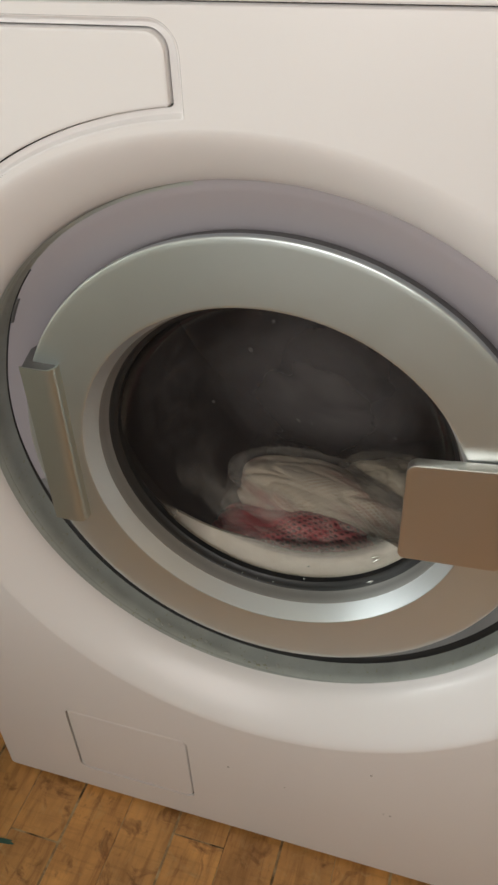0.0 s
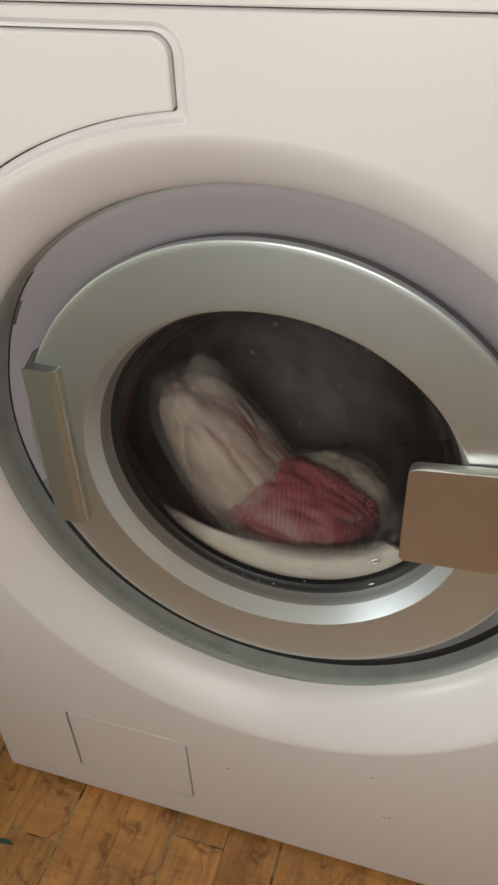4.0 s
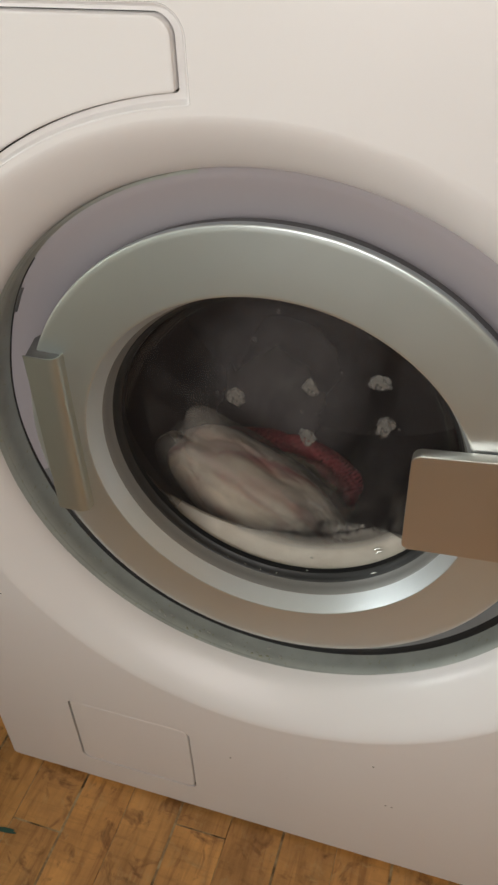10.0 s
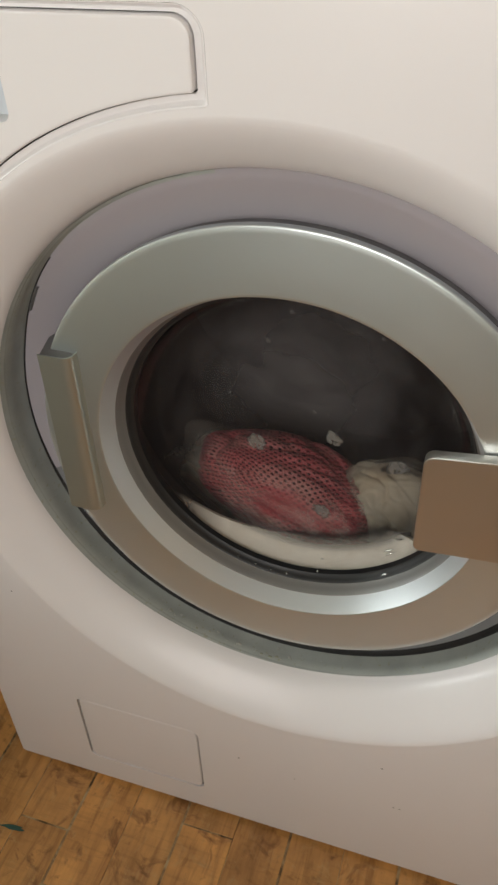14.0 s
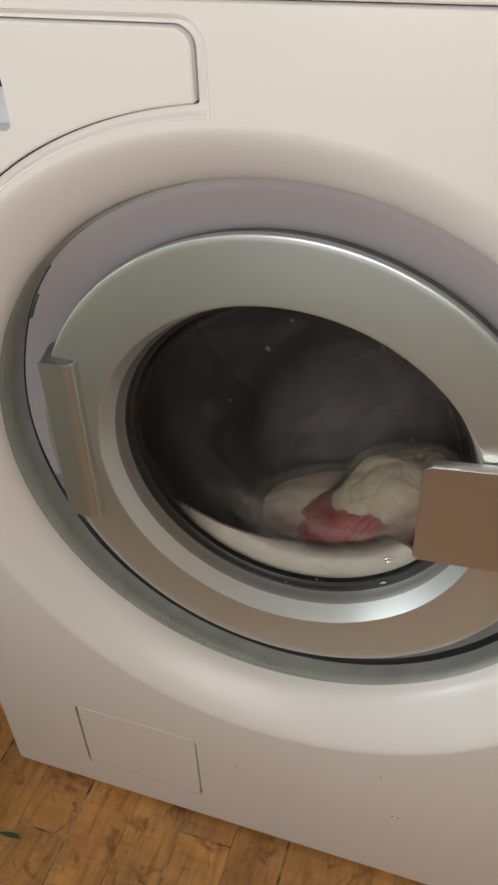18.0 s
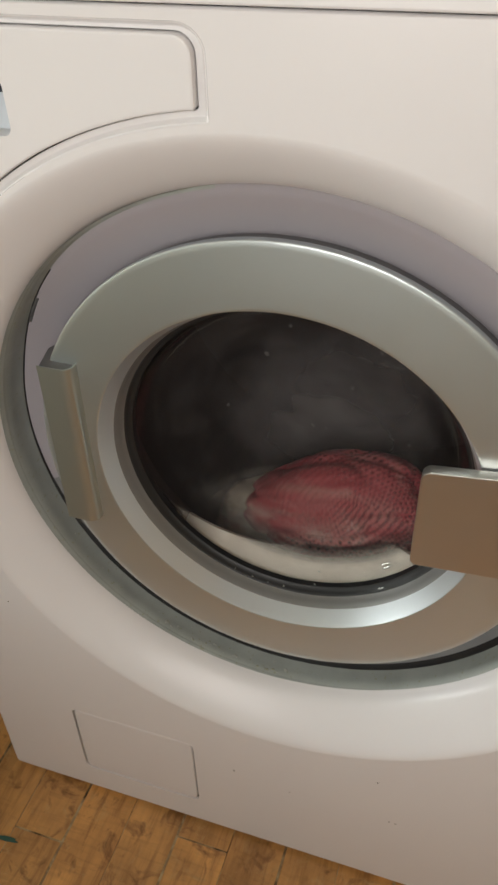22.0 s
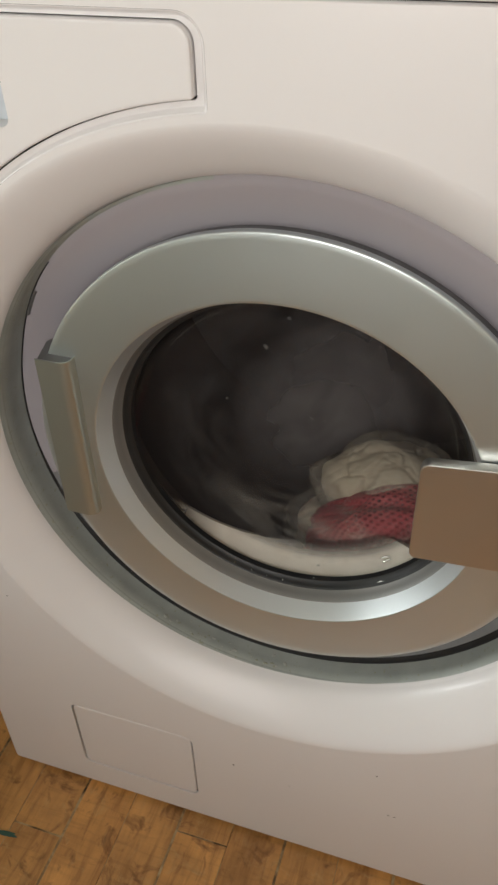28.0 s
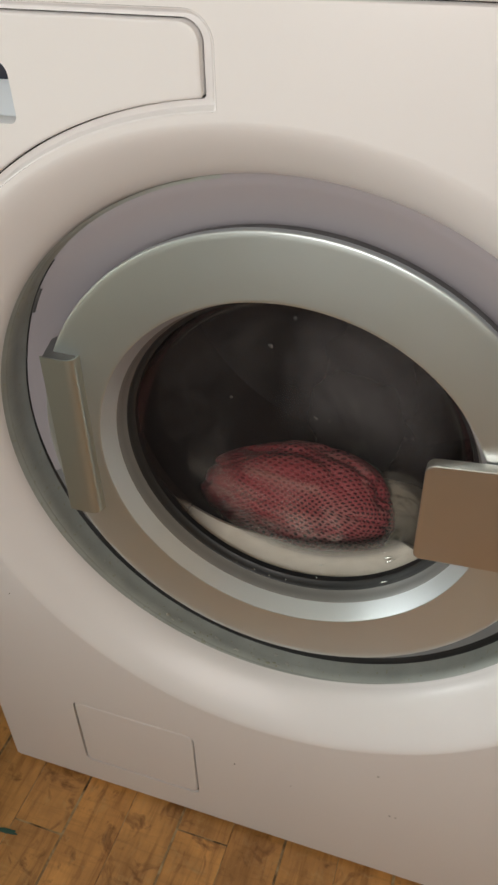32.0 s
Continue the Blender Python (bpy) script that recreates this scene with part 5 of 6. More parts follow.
    (26.5, 0.037, 0.205, 0.299, 270, -17.5, 0),
    (26.7, 0.037, 0.21, 0.29, 234, -15, 0),
    (26.9, 0.036, 0.215, 0.282, 198, -12.5, 0),
    (27.1, 0.036, 0.22, 0.274, 162, -10, 0),
    (27.3, 0.026, 0.215, 0.268, 126, -7.5, 0),
    (27.5, 0.016, 0.21, 0.267, 90, -5, 0),
    (27.65, 0.0311, 0.205, 0.288, 63.0, -10.0, 0.0),
    (27.8, 0.057, 0.2, 0.313, 36.0, -15.0, 0.0),
    (28, 0.074, 0.2, 0.277, 0.0, -10.0, 0.0),
    (28.3, 0.0374, 0.22, 0.275, 0.0, -30.0, 0.0),
    (28.5, 0.036, 0.2, 0.278, 0, -15, 0),
    (28.8, 0.007, 0.23, 0.266, 0, 0, 0),
    (29, -0.003, 0.23, 0.266, 0, 0, 0),
    (29.5, -0.013, 0.23, 0.266, 0, 0, 0),
    (32, -0.013, 0.23, 0.266, 0, 0, 0),
]
CREAM_ROWS = [
    (0, 0.055, 0.22, 0.3, 0, -30, 0),
    (2.6, 0.0579, 0.2257, 0.2941, 0.0, -30.0, 0.0),
    (3, 0.1, 0.26, 0.261, 0.0, 0.0, 0.0),
    (3.25, 0.073, 0.235, 0.28, 45.0, 0.0, 0.0),
    (3.5, 0.045, 0.21, 0.299, 90, 0, 0),
    (3.725, 0.033, 0.213, 0.3, 130.5, 10, 0),
    (3.95, 0.021, 0.215, 0.3, 171, 20, 0),
    (4.175, 0.009, 0.217, 0.301, 211.5, 30, 0),
    (4.4, -0.004, 0.22, 0.302, 252, 40, 0),
    (4.6, 0.005, 0.217, 0.29, 288, 33.3333, 0),
    (4.8, 0.014, 0.213, 0.277, 324, 26.6667, 0),
    (5, 0.023, 0.21, 0.267, 360, 20, 0),
    (5.25, 0.037, 0.21, 0.27, 405, 10, 0),
    (5.5, 0.051, 0.21, 0.273, 450, 0, 0),
    (5.75, 0.038, 0.205, 0.279, 495, 0, 0),
    (6, 0.024, 0.2, 0.286, 540, 0, 0),
    (6.25, 0.041, 0.195, 0.283, 585, -5, 0),
    (6.5, 0.058, 0.19, 0.28, 630, -10, 0),
    (6.75, 0.04, 0.2, 0.278, 675, -5, 0),
    (7, 0.021, 0.21, 0.276, 720, 0, 0),
    (7.25, 0.027, 0.21, 0.279, 765, 5, 0),
    (7.5, 0.033, 0.21, 0.281, 810, 10, 0),
    (7.75, 0.017, 0.21, 0.282, 855, 25, 0),
    (8, 0.0, 0.21, 0.284, 900, 40, 0),
    (8.25, 0.017, 0.2, 0.284, 945, 25, 0),
    (8.5, 0.033, 0.19, 0.285, 990, 10, 0),
    (8.75, 0.032, 0.19, 0.287, 1035, 10, 0),
    (9, 0.031, 0.19, 0.288, 1080, 10, 0),
    (9.25, 0.051, 0.195, 0.297, 1125, 5, 0),
    (9.5, 0.07, 0.2, 0.305, 1170, 0, 0),
    (9.75, 0.019, 0.205, 0.291, 1215.0, 15.0, 0.0),
    (10, -0.031, 0.21, 0.277, 1260.0, 30.0, 0.0),
    (10.15, -0.0427, 0.19, 0.3042, 1287.0, 30.0, 0.0),
    (10.3, -0.0393, 0.17, 0.3376, 1314.0, 30.0, 0.0),
    (10.5, -0.026, 0.165, 0.354, 1350, 20, 0),
    (10.65, -0.021, 0.165, 0.357, 1377, 35, 0),
    (10.8, -0.016, 0.165, 0.36, 1404, 50, 0),
    (11, 0.027, 0.19, 0.327, 1440, 20, 0),
    (11.25, 0.037, 0.2, 0.313, 1485, 10, 0),
    (11.5, 0.048, 0.21, 0.299, 1530, 0, 0),
    (11.75, 0.051, 0.21, 0.289, 1575, 0, 0),
    (12, 0.054, 0.21, 0.278, 1620, 0, 0),
    (12.25, 0.024, 0.21, 0.284, 1665, 15, 0),
    (12.5, -0.0053, 0.2133, 0.2897, 1710.0, 30.0, 0.0),
    (12.65, 0.0122, 0.2126, 0.3142, 1737.0, 25.0, 0.0),
    (12.8, 0.0266, 0.2206, 0.3341, 1764.0, 20.0, 0.0),
    (13, 0.038, 0.235, 0.348, 1800.0, 40.0, 0.0),
    (13.15, 0.029, 0.2256, 0.342, 1827.0, 45.0, 0.0),
    (13.3, 0.0199, 0.2019, 0.3384, 1854.0, 50.0, 0.0),
    (13.5, 0.0437, 0.1933, 0.3017, 1890.0, 30.0, 0.0),
    (13.75, 0.053, 0.19, 0.305, 1935, 15, 0),
    (14, 0.063, 0.19, 0.309, 1980, 0, 0),
    (14.5, 0.059, 0.22, 0.288, 1980, 0, 0),
    (16.5, 0.058, 0.22, 0.29, 1980, 0, 0),
    (17, 0.043, 0.22, 0.283, 1980, -10, 0),
    (17.25, 0.036, 0.22, 0.279, 1935, -15, 0),
    (17.5, 0.029, 0.22, 0.275, 1890, -20, 0),
    (17.65, 0.01, 0.2, 0.284, 1863, -25, 0),
    (17.8, -0.007, 0.18, 0.295, 1836, -30, 0),
    (18, 0.067, 0.17, 0.352, 1800, -40, 0),
    (18.15, 0.051, 0.175, 0.346, 1773, -40, 0),
    (18.3, 0.035, 0.18, 0.341, 1746, -40, 0),
    (18.5, 0.054, 0.19, 0.348, 1710, -60, 0),
    (18.65, 0.02, 0.2, 0.322, 1683, -35, 0),
    (18.8, -0.016, 0.21, 0.294, 1656, -10, 0),
    (19, -0.061, 0.2, 0.281, 1620, -15, 0),
    (19.15, -0.071, 0.195, 0.288, 1593, -22.5, 0),
    (19.3, -0.081, 0.19, 0.294, 1566, -30, 0),
    (19.5, -0.072, 0.175, 0.3, 1530, -10, 0),
    (19.65, -0.02, 0.193, 0.327, 1503, -25, 0),
    (19.8, 0.03, 0.21, 0.352, 1476, -40, 0),
    (20, 0.049, 0.21, 0.343, 1440, -40, 0),
    (20.15, 0.034, 0.2, 0.365, 1413, -50, 0),
    (20.3, 0.021, 0.19, 0.387, 1386, -60, 0),
    (20.5, 0.016, 0.165, 0.37, 1350, -80, 0),
    (20.65, 0.013, 0.165, 0.365, 1323, -70, 0),
    (20.8, 0.01, 0.165, 0.36, 1296, -60, 0),
    (21, -0.014, 0.2, 0.3, 1260, -40, 0),
    (21.25, -0.012, 0.195, 0.297, 1215, -40, 0),
    (21.5, -0.011, 0.19, 0.295, 1170, -40, 0),
    (21.75, -0.013, 0.195, 0.295, 1125, -35, 0),
    (22, -0.016, 0.2, 0.295, 1080, -30, 0),
    (22.15, 0.007, 0.205, 0.351, 1053, -50, 0),
    (22.3, 0.027, 0.21, 0.402, 1026, -70, 0),
    (22.5, 0.038, 0.19, 0.39, 990, -60, 0),
    (22.65, 0.009, 0.18, 0.383, 963, -45, 0),
    (22.8, -0.021, 0.17, 0.377, 936, -30, 0),
    (23, -0.031, 0.19, 0.307, 900, -20, 0),
    (23.15, -0.059, 0.18, 0.301, 873, -20, 0),
    (23.3, -0.086, 0.17, 0.295, 846, -20, 0),
    (23.5, -0.029, 0.19, 0.286, 810, -10, 0),
    (23.75, -0.01, 0.2, 0.294, 765, -20, 0),
    (24, 0.009, 0.21, 0.303, 720, -30, 0),
    (24.25, -0.027, 0.205, 0.28, 675, -20, 0),
    (24.5, -0.059, 0.2, 0.275, 630, -10, 0),
    (24.75, -0.029, 0.213, 0.268, 585, -5, 0),
    (25, 0.002, 0.225, 0.266, 540, 0, 0),
    (25.25, 0.018, 0.217, 0.292, 495, -20, 0),
    (25.5, 0.032, 0.21, 0.34, 450, -40, 0),
    (25.7, 0.028, 0.205, 0.34, 414, -45, 0),
    (25.9, 0.024, 0.2, 0.34, 378, -50, 0),
    (26.1, 0.02, 0.195, 0.339, 342, -55, 0),
    (26.3, 0.015, 0.19, 0.339, 306, -60, 0),
    (26.5, -0.0, 0.19, 0.324, 270, -50, 0),
    (26.7, -0.017, 0.19, 0.309, 234, -40, 0),
    (26.9, -0.034, 0.19, 0.293, 198, -30, 0),
    (27.1, -0.051, 0.19, 0.277, 162, -20, 0),
    (27.3, -0.057, 0.19, 0.281, 126, -20, 0),
    (27.5, -0.063, 0.19, 0.286, 90, -20, 0),
    (27.65, -0.0133, 0.2, 0.306, 63.0, -30.0, 0.0),
    (27.8, 0.03, 0.21, 0.325, 36.0, -40.0, 0.0),
    (28, 0.052, 0.215, 0.329, 0.0, -20.0, 0.0),
    (28.3, -0.0642, 0.17, 0.286, 0.0, -15.0, 0.0),
    (28.5, -0.022, 0.2, 0.285, 0, -20, 0),
    (28.8, 0.008, 0.22, 0.276, 0, 0, 0),
    (29, 0.052, 0.2, 0.294, 0, 0, 0),
    (29.5, 0.058, 0.2, 0.301, 0, 0, 0),
    (32, 0.057, 0.2, 0.294, 0, 0, 0),
]
GREY_ROWS = [
    (0, -0.024, 0.34, 0.338, 0, 10, 0),
    (2.6, -0.023, 0.34, 0.338, 0, 10, 0),
    (3, -0.075, 0.33, 0.362, 0, 40, 0),
    (3.5, -0.022, 0.33, 0.338, 0, 20, 0),
    (4, -0.043, 0.33, 0.344, 0, 50, 0),
    (4.5, -0.061, 0.33, 0.352, 0, 80, 0),
    (5.5, -0.037, 0.33, 0.342, 0, 120, 0),
    (6, -0.022, 0.32, 0.338, 0, 150, 0),
    (6.5, -0.056, 0.33, 0.35, 0, 190, 0),
    (7, -0.026, 0.32, 0.339, 0, 220, 0),
    (7.5, -0.069, 0.32, 0.357, 0, 260, 0),
    (8, -0.055, 0.31, 0.349, 0, 300, 0),
    (8.5, -0.01, 0.32, 0.336, 0, 340, 0),
    (9, 0.006, 0.3, 0.336, 0, 380, 0),
    (9.5, -0.058, 0.32, 0.351, 0, 420, 0),
    (10, -0.067, 0.3, 0.356, 0, 460, 0),
    (10.5, -0.056, 0.3, 0.349, 0, 500, 0),
    (11, -0.031, 0.32, 0.34, 0, 540, 0),
    (11.5, -0.065, 0.32, 0.355, 0, 580, 0),
    (12, -0.043, 0.33, 0.344, 0, 620, 0),
    (12.5, -0.083, 0.3, 0.368, 0, 660, 0),
    (13, -0.061, 0.31, 0.352, 0, 690, 0),
    (14, -0.058, 0.32, 0.351, 0, 720, 0),
    (14.5, -0.039, 0.32, 0.342, 0, 725, 0),
    (16.5, -0.036, 0.32, 0.341, 0, 725, 0),
    (17, -0.026, 0.32, 0.339, 0, 712.5, 0),
    (17.5, -0.014, 0.32, 0.337, 0, 700, 0),
    (18, 0.013, 0.29, 0.337, 0, 670, 0),
    (18.5, -0.01, 0.3, 0.342, 0, 630, 0),
    (19, -0.052, 0.3, 0.347, 0, 590, 0),
    (19.5, -0.015, 0.32, 0.337, 0, 550, 0),
    (20, 0.017, 0.3, 0.337, 0, 510, 0),
    (20.5, -0.007, 0.26, 0.389, 0, 470, 0),
    (21, -0.068, 0.27, 0.357, 0, 430, 0),
    (21.5, -0.031, 0.3, 0.34, 0, 390, 0),
    (22, -0.012, 0.3, 0.338, 0, 350, 0),
    (22.5, 0.016, 0.27, 0.387, 0, 310, 0),
    (23, -0.031, 0.27, 0.347, 0, 270, 0),
    (23.5, -0.013, 0.31, 0.337, 0, 230, 0),
    (24, 0.01, 0.3, 0.352, 0, 190, 0),
    (24.5, -0.058, 0.3, 0.35, 0, 150, 0),
    (25, -0.014, 0.31, 0.337, 0, 110, 0),
    (25.5, 0.012, 0.3, 0.354, 0, 80, 0),
    (26, -0.012, 0.305, 0.339, 0, 50, 0),
    (26.5, -0.032, 0.31, 0.34, 0, 20, 0),
    (27, -0.021, 0.3, 0.338, 0, -5, 0),
    (27.5, -0.007, 0.29, 0.345, 0, -30, 0),
    (28, -0.02, 0.31, 0.338, 0, -60, 0),
    (28.5, -0.002, 0.31, 0.336, 0, -90, 0),
    (29, 0.006, 0.33, 0.336, 0, -110, 0),
    (29.5, 0.01, 0.33, 0.336, 0, -115, 0),
    (32, 0.009, 0.33, 0.336, 0, -115, 0),
]
FOAM_ROWS = [
    (0, 0.02, 0.15, 0.262, 0, 0, 0),
    (8.9, 0.02, 0.15, 0.262, 0, 0, 0),
    (9.15, -0.0228, 0.1129, 0.3137, 0.0, 0, -0.0),
    (9.3, 0.0223, 0.1152, 0.3566, 4.4, 10, 1.0),
    (9.4, 0.0417, 0.1144, 0.3598, 4.2, 12, 1.8),
    (9.5, 0.0668, 0.1085, 0.3581, 12.0, 15, 9.0),
    (9.8, 0.07, 0.1136, 0.3445, 4.5, 15, -0.0),
    (10, 0.0692, 0.1103, 0.3376, 0.0, 12, -0.0),
    (10.4, 0.0608, 0.1081, 0.3295, 0.0, 10, -0.0),
    (10.8, 0.02, 0.15, 0.262, 0, 0, 0),
    (23.7, 0.02, 0.15, 0.262, 0, 0, 0),
    (24, -0.0642, 0.1144, 0.3315, 0.0, 0, -0.0),
    (24.3, -0.0671, 0.1096, 0.3612, 9.5, 40, -6.2),
    (24.5, -0.0698, 0.1088, 0.3614, 10.8, 35, -8.1),
    (24.8, -0.0474, 0.1123, 0.3555, 7.0, 25, -3.7),
    (25, -0.0654, 0.1162, 0.3383, 0.0, 25, -0.0),
    (25.4, -0.0573, 0.1143, 0.3276, 0.0, 20, -0.0),
    (25.8, 0.02, 0.15, 0.262, 0, 0, 0),
    (32, 0.02, 0.15, 0.262, 0, 0, 0),
]
FLECK_ROWS = [
    [
        (0, 0.02, 0.15, 0.262, 0, 0, 0),
        (9, 0.02, 0.15, 0.262, 0, 0, 0),
        (9.25, -0.0114, 0.1103, 0.3744, 7.1, 0, -1.0),
        (9.5, -0.057, 0.1125, 0.4707, -0.8, 20, -3.7),
        (10.5, -0.0423, 0.1132, 0.4701, -0.5, 20, -1.8),
        (12, -0.0497, 0.1129, 0.4443, 1.1, 10, -3.2),
        (13, -0.0473, 0.1129, 0.4399, 1.3, 0, -2.9),
        (14, -0.0432, 0.1127, 0.4266, 2.3, 0, -3.1),
        (14.5, -0.0453, 0.1124, 0.4215, 2.4, 0, -2.9),
        (15.2, -0.0515, 0.1094, 0.3821, 5.9, 0, -4.0),
        (15.8, 0.02, 0.15, 0.262, 0, 0, 0),
        (32, 0.02, 0.15, 0.262, 0, 0, 0),
    ],
    [
        (0, 0.02, 0.15, 0.262, 0, 0, 0),
        (9, 0.02, 0.15, 0.262, 0, 0, 0),
        (9.25, -0.0114, 0.1103, 0.3744, 7.1, 0, -1.0),
        (9.5, -0.0037, 0.1136, 0.4903, -1.9, 20, -0.2),
        (10.5, 0.0154, 0.1136, 0.4873, -1.7, 20, 0.9),
        (12, 0.0146, 0.1141, 0.4593, -0.0, 10, 0.6),
        (13, 0.0171, 0.114, 0.4551, 0.1, 0, 0.8),
        (14, 0.0217, 0.1138, 0.443, 1.1, 0, 1.5),
        (14.5, 0.02, 0.1137, 0.4385, 1.4, 0, 1.3),
        (15.2, 0.0159, 0.1123, 0.4, 3.7, 0, 1.0),
        (15.8, 0.02, 0.15, 0.262, 0, 0, 0),
        (32, 0.02, 0.15, 0.262, 0, 0, 0),
    ],
    [
        (0, 0.02, 0.15, 0.262, 0, 0, 0),
        (9, 0.02, 0.15, 0.262, 0, 0, 0),
        (9.25, -0.0114, 0.1103, 0.3744, 7.1, 0, -1.0),
        (9.5, 0.0481, 0.1116, 0.5108, -2.8, 20, 2.6),
        (10.5, 0.0657, 0.1115, 0.4897, -1.6, 20, 3.5),
        (12, 0.0657, 0.1118, 0.4424, 0.9, 10, 3.7),
        (13, 0.0685, 0.1116, 0.4382, 1.1, 0, 3.6),
        (14, 0.0736, 0.111, 0.4267, 2.4, 0, 5.2),
        (14.5, 0.0722, 0.1109, 0.4226, 2.9, 0, 5.3),
        (15.2, 0.0703, 0.108, 0.3853, 10.0, 0, 9.7),
        (15.8, 0.02, 0.15, 0.262, 0, 0, 0),
        (32, 0.02, 0.15, 0.262, 0, 0, 0),
    ],
    [
        (0, 0.02, 0.15, 0.262, 0, 0, 0),
        (9, 0.02, 0.15, 0.262, 0, 0, 0),
        (9.25, -0.0114, 0.1103, 0.3744, 7.1, 0, -1.0),
        (9.5, -0.0038, 0.1141, 0.4458, 0.6, 20, -0.2),
        (10.5, 0.0114, 0.1136, 0.4283, 1.8, 20, 0.7),
        (12, 0.006, 0.1113, 0.3832, 3.8, 10, 0.3),
        (13, 0.0091, 0.1109, 0.3787, 5.8, 0, 0.8),
        (14, 0.0146, 0.1093, 0.3663, 7.0, 0, 1.1),
        (14.5, 0.0132, 0.1087, 0.3614, 9.5, 0, 1.0),
        (15.2, 0.0087, 0.1064, 0.3177, 0.0, 0, -0.0),
        (15.8, 0.02, 0.15, 0.262, 0, 0, 0),
        (32, 0.02, 0.15, 0.262, 0, 0, 0),
    ],
    [
        (0, 0.02, 0.15, 0.262, 0, 0, 0),
        (9, 0.02, 0.15, 0.262, 0, 0, 0),
        (9.25, -0.0114, 0.1103, 0.3744, 7.1, 0, -1.0),
        (9.5, 0.0543, 0.1126, 0.4751, -1.1, 20, 3.7),
        (10.5, 0.0726, 0.1113, 0.4398, 1.0, 20, 3.7),
        (12, 0.0736, 0.1059, 0.3776, 11.3, 10, 10.2),
        (13, 0.077, 0.1042, 0.3743, 20.9, 0, 19.4),
        (14, 0.0828, 0.1025, 0.3629, 61.7, 0, 57.6),
        (14.5, 0.0814, 0.1055, 0.3552, 54.3, 0, 46.0),
        (15.2, 0.0822, 0.0746, 0.344, 0.0, 0, -0.0),
        (15.8, 0.02, 0.15, 0.262, 0, 0, 0),
        (32, 0.02, 0.15, 0.262, 0, 0, 0),
    ],
]
MILK_TURN = [
    (0, 0),
    (2.6, 0),
    (2.85, 1.4),
    (3.1, -5.8),
    (3.35, -11.3),
    (3.6, -7.4),
    (3.85, 0.4),
    (4.1, 1.1),
    (4.35, -6.4),
    (4.6, -11.3),
    (4.85, -6.8),
    (5.1, 0.8),
    (5.35, 0.7),
    (5.6, -7),
    (5.85, -11.3),
    (6.1, -6.2),
    (6.35, 1.1),
    (6.6, 0.3),
    (6.85, -7.5),
    (7.1, -11.3),
    (7.35, -5.6),
    (7.6, 1.4),
    (7.85, -0.1),
    (8.1, -8.1),
    (8.35, -11.2),
    (8.6, -5),
    (8.85, 1.7),
    (9.1, -0.6),
    (9.35, -8.6),
    (9.6, -11),
    (9.85, -4.4),
    (10.1, 1.9),
    (10.35, -1.1),
    (10.6, -9.1),
    (10.85, -10.8),
    (11.1, -3.8),
    (11.35, 2),
    (11.6, -1.6),
    (11.85, -9.5),
    (12.1, -10.5),
    (12.35, -3.2),
    (12.6, 2.1),
    (12.85, -2.2),
    (13.1, -9.9),
    (13.35, -10.1),
    (13.6, -2.6),
    (13.85, 2.1),
    (14.1, -2.8),
    (14.35, -10.3),
    (14.6, -10.3),
    (14.85, -10.3),
    (15.1, -10.3),
    (15.35, -10.3),
    (15.6, -10.3),
    (15.85, -10.3),
    (16.1, -10.3),
    (16.35, -10.3),
    (16.6, -10.3),
    (16.85, -10.3),
    (17.1, -8.3),
    (17.35, -0.3),
    (17.6, 2.4),
    (17.85, -4),
    (18.1, -10.5),
    (18.35, -7.8),
    (18.6, 0.2),
    (18.85, 2.2),
    (19.1, -4.6),
    (19.35, -10.6),
    (19.6, -7.3),
    (19.85, 0.6),
    (20.1, 1.9),
    (20.35, -5.3),
    (20.6, -10.7),
    (20.85, -6.8),
    (21.1, 1),
    (21.35, 1.6),
    (21.6, -5.9),
    (21.85, -10.8),
    (22.1, -6.2),
    (22.35, 1.4),
    (22.6, 1.3),
    (22.85, -6.4),
    (23.1, -10.8),
    (23.35, -5.6),
    (23.6, 1.8),
    (23.85, 0.9),
    (24.1, -7),
    (24.35, -10.7),
    (24.6, -5),
    (24.85, 2),
    (25.1, 0.4),
    (25.35, -7.6),
    (25.6, -10.6),
    (25.85, -4.4),
    (26.1, 2.3),
    (26.35, -0.1),
    (26.6, -8.1),
    (26.85, -10.4),
    (27.1, -3.7),
    (27.35, 2.5),
    (27.6, -0.6),
    (27.85, -8.5),
    (28.1, -10.2),
    (28.35, -3.1),
    (28.6, 2.6),
    (28.85, 2.6),
    (29.1, 2.6),
    (32, 2.6),
]
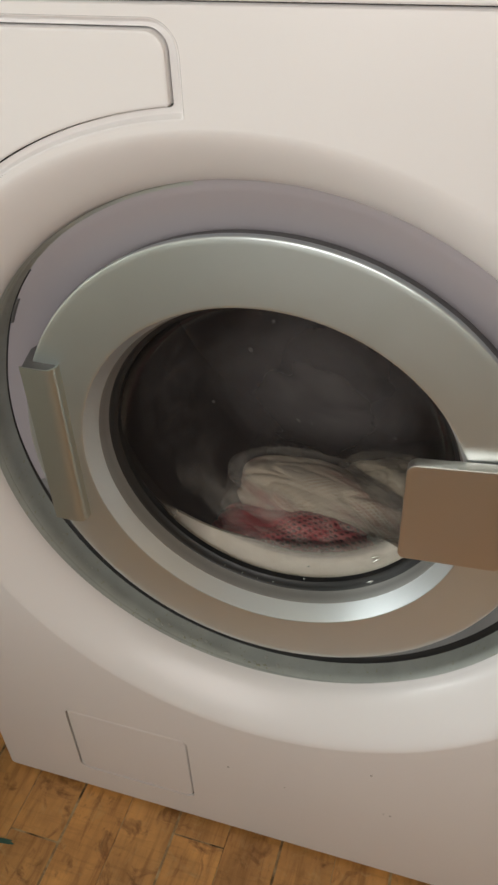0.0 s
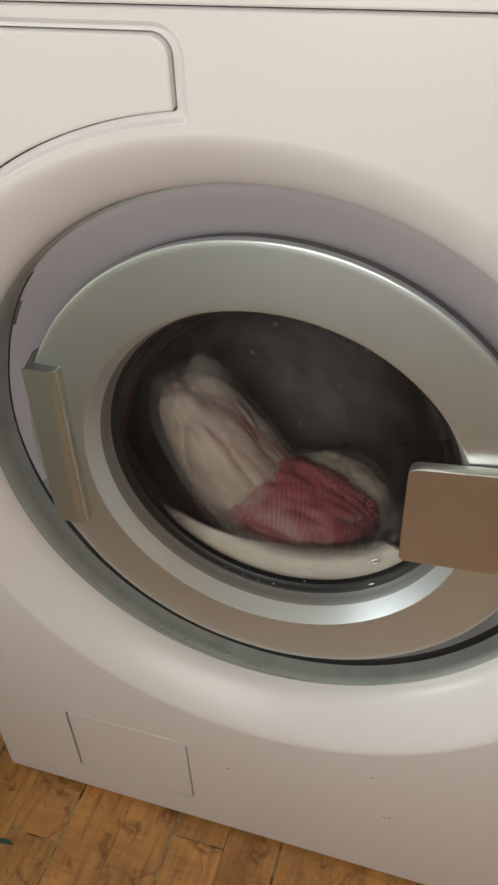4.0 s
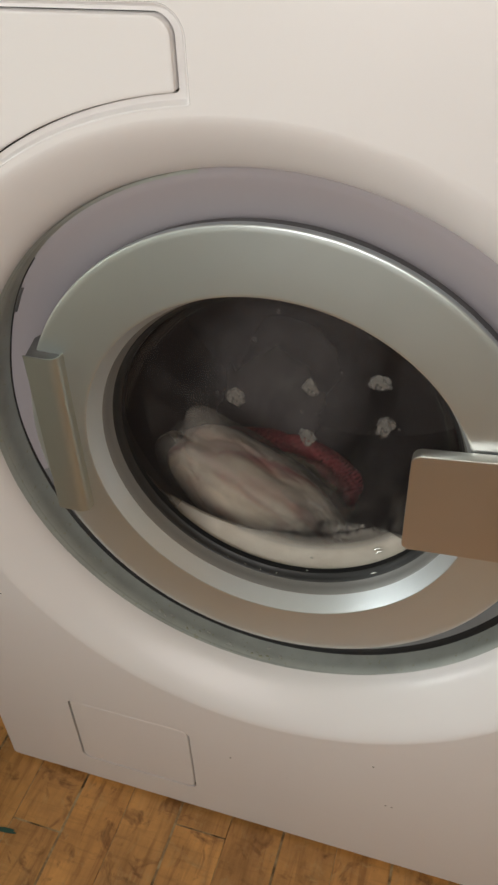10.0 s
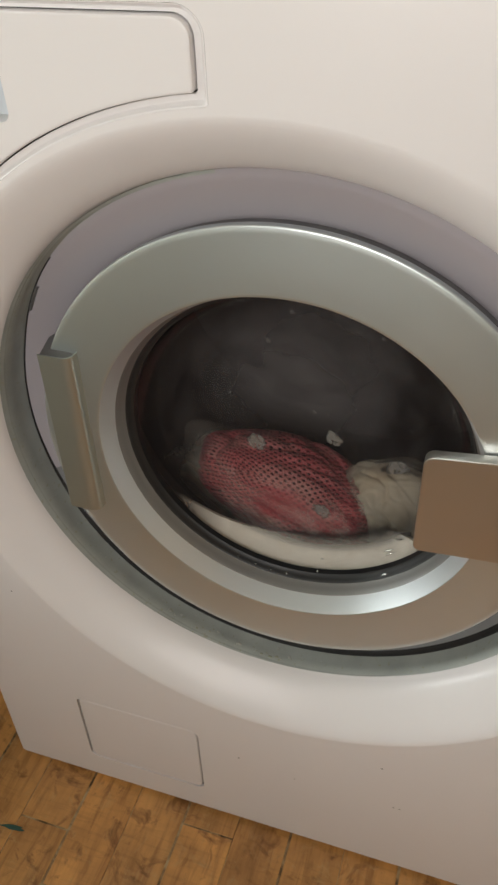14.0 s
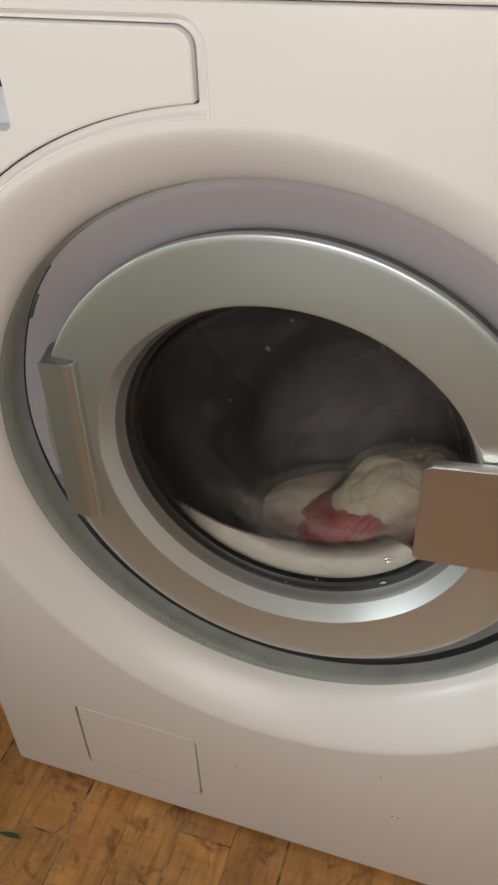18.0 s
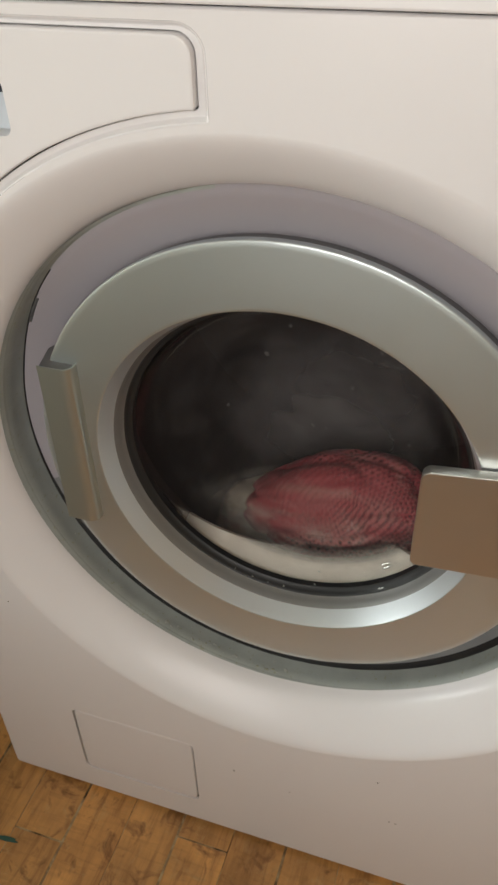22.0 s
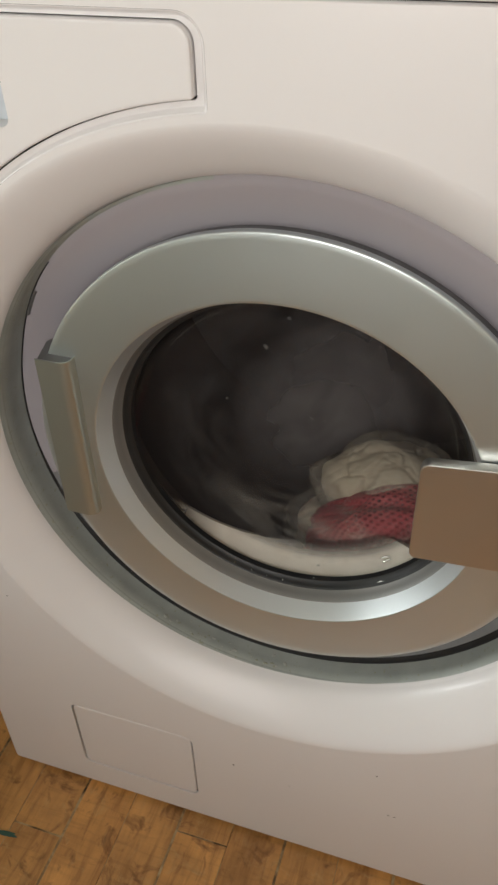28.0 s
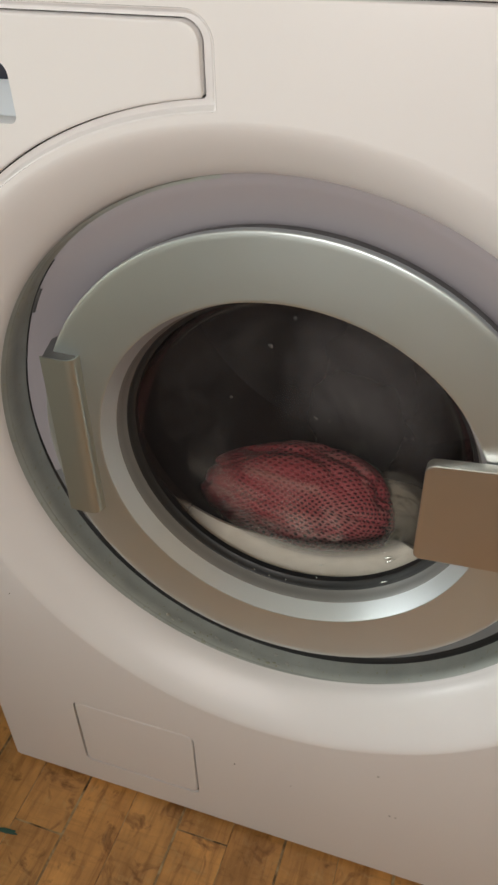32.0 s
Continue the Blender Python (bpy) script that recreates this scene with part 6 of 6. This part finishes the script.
MIST_TURN = [
    (0, 0),
    (2.6, 0),
    (2.85, 22.1),
    (3.1, 39.1),
    (3.35, 51.7),
    (3.6, 66.8),
    (3.85, 87.9),
    (4.1, 109.8),
    (4.35, 126.3),
    (4.6, 138.9),
    (4.85, 154.4),
    (5.1, 175.8),
    (5.35, 197.4),
    (5.6, 213.5),
    (5.85, 226),
    (6.1, 242),
    (6.35, 263.6),
    (6.6, 285.1),
    (6.85, 300.7),
    (7.1, 313.2),
    (7.35, 329.7),
    (7.6, 351.5),
    (7.85, 372.6),
    (8.1, 387.9),
    (8.35, 400.5),
    (8.6, 417.3),
    (8.85, 439.4),
    (9.1, 460.2),
    (9.35, 475),
    (9.6, 487.7),
    (9.85, 505),
    (10.1, 527.3),
    (10.35, 547.7),
    (10.6, 562.2),
    (10.85, 575),
    (11.1, 592.8),
    (11.35, 615.1),
    (11.6, 635.2),
    (11.85, 649.3),
    (12.1, 662.3),
    (12.35, 680.5),
    (12.6, 703),
    (12.85, 722.6),
    (13.1, 736.4),
    (13.35, 749.6),
    (13.6, 768.3),
    (13.85, 790.8),
    (14.1, 810),
    (14.35, 823.5),
    (14.6, 823.5),
    (14.85, 823.5),
    (15.1, 823.5),
    (15.35, 823.5),
    (15.6, 823.5),
    (15.85, 823.5),
    (16.1, 823.5),
    (16.35, 823.5),
    (16.6, 823.5),
    (16.85, 823.5),
    (17.1, 802.6),
    (17.35, 787.6),
    (17.6, 775),
    (17.85, 757.8),
    (18.1, 735.6),
    (18.35, 715.1),
    (18.6, 700.4),
    (18.85, 687.7),
    (19.1, 670.1),
    (19.35, 647.8),
    (19.6, 627.6),
    (19.85, 613.3),
    (20.1, 600.4),
    (20.35, 582.3),
    (20.6, 559.9),
    (20.85, 540.1),
    (21.1, 526.2),
    (21.35, 513.1),
    (21.6, 494.6),
    (21.85, 472.1),
    (22.1, 452.7),
    (22.35, 439.1),
    (22.6, 425.7),
    (22.85, 406.8),
    (23.1, 384.3),
    (23.35, 365.3),
    (23.6, 352),
    (23.85, 338.3),
    (24.1, 318.9),
    (24.35, 296.5),
    (24.6, 278),
    (24.85, 264.8),
    (25.1, 250.9),
    (25.35, 231.1),
    (25.6, 208.7),
    (25.85, 190.6),
    (26.1, 177.7),
    (26.35, 163.5),
    (26.6, 143.3),
    (26.85, 120.9),
    (27.1, 103.3),
    (27.35, 90.6),
    (27.6, 76),
    (27.85, 55.4),
    (28.1, 33.2),
    (28.35, 16.1),
    (28.6, 3.5),
    (28.85, 3.5),
    (29.1, 3.5),
    (32, 3.5),
]
DRUM_TURN = [
    (0, 0),
    (2.6, 0),
    (2.9, 62),
    (3.2, 124),
    (3.5, 186),
    (3.8, 248),
    (4.1, 310),
    (4.4, 372),
    (4.7, 434),
    (5, 496),
    (5.3, 558),
    (5.6, 620),
    (5.9, 682),
    (6.2, 744),
    (6.5, 806),
    (6.8, 868),
    (7.1, 930),
    (7.4, 992),
    (7.7, 1054),
    (8, 1116),
    (8.3, 1178),
    (8.6, 1240),
    (8.9, 1302),
    (9.2, 1364),
    (9.5, 1426),
    (9.8, 1488),
    (10.1, 1550),
    (10.4, 1612),
    (10.7, 1674),
    (11, 1736),
    (11.3, 1798),
    (11.6, 1860),
    (11.9, 1922),
    (12.2, 1984),
    (12.5, 2046),
    (12.8, 2108),
    (13.1, 2170),
    (13.4, 2232),
    (13.7, 2294),
    (14, 2356),
    (14.3, 2418),
    (14.7, 2428),
    (16.7, 2428),
    (17, 2366),
    (17.3, 2304),
    (17.6, 2242),
    (17.9, 2180),
    (18.2, 2118),
    (18.5, 2056),
    (18.8, 1994),
    (19.1, 1932),
    (19.4, 1870),
    (19.7, 1808),
    (20, 1746),
    (20.3, 1684),
    (20.6, 1622),
    (20.9, 1560),
    (21.2, 1498),
    (21.5, 1436),
    (21.8, 1374),
    (22.1, 1312),
    (22.4, 1250),
    (22.7, 1188),
    (23, 1126),
    (23.3, 1064),
    (23.6, 1002),
    (23.9, 940),
    (24.2, 878),
    (24.5, 816),
    (24.8, 754),
    (25.1, 692),
    (25.4, 630),
    (25.7, 568),
    (26, 506),
    (26.3, 444),
    (26.6, 382),
    (26.9, 320),
    (27.2, 258),
    (27.5, 196),
    (27.8, 134),
    (28.1, 72),
    (28.4, 10),
    (28.7, -52),
    (29.1, -62),
    (32, -62),
]
# ROWS END
motions()
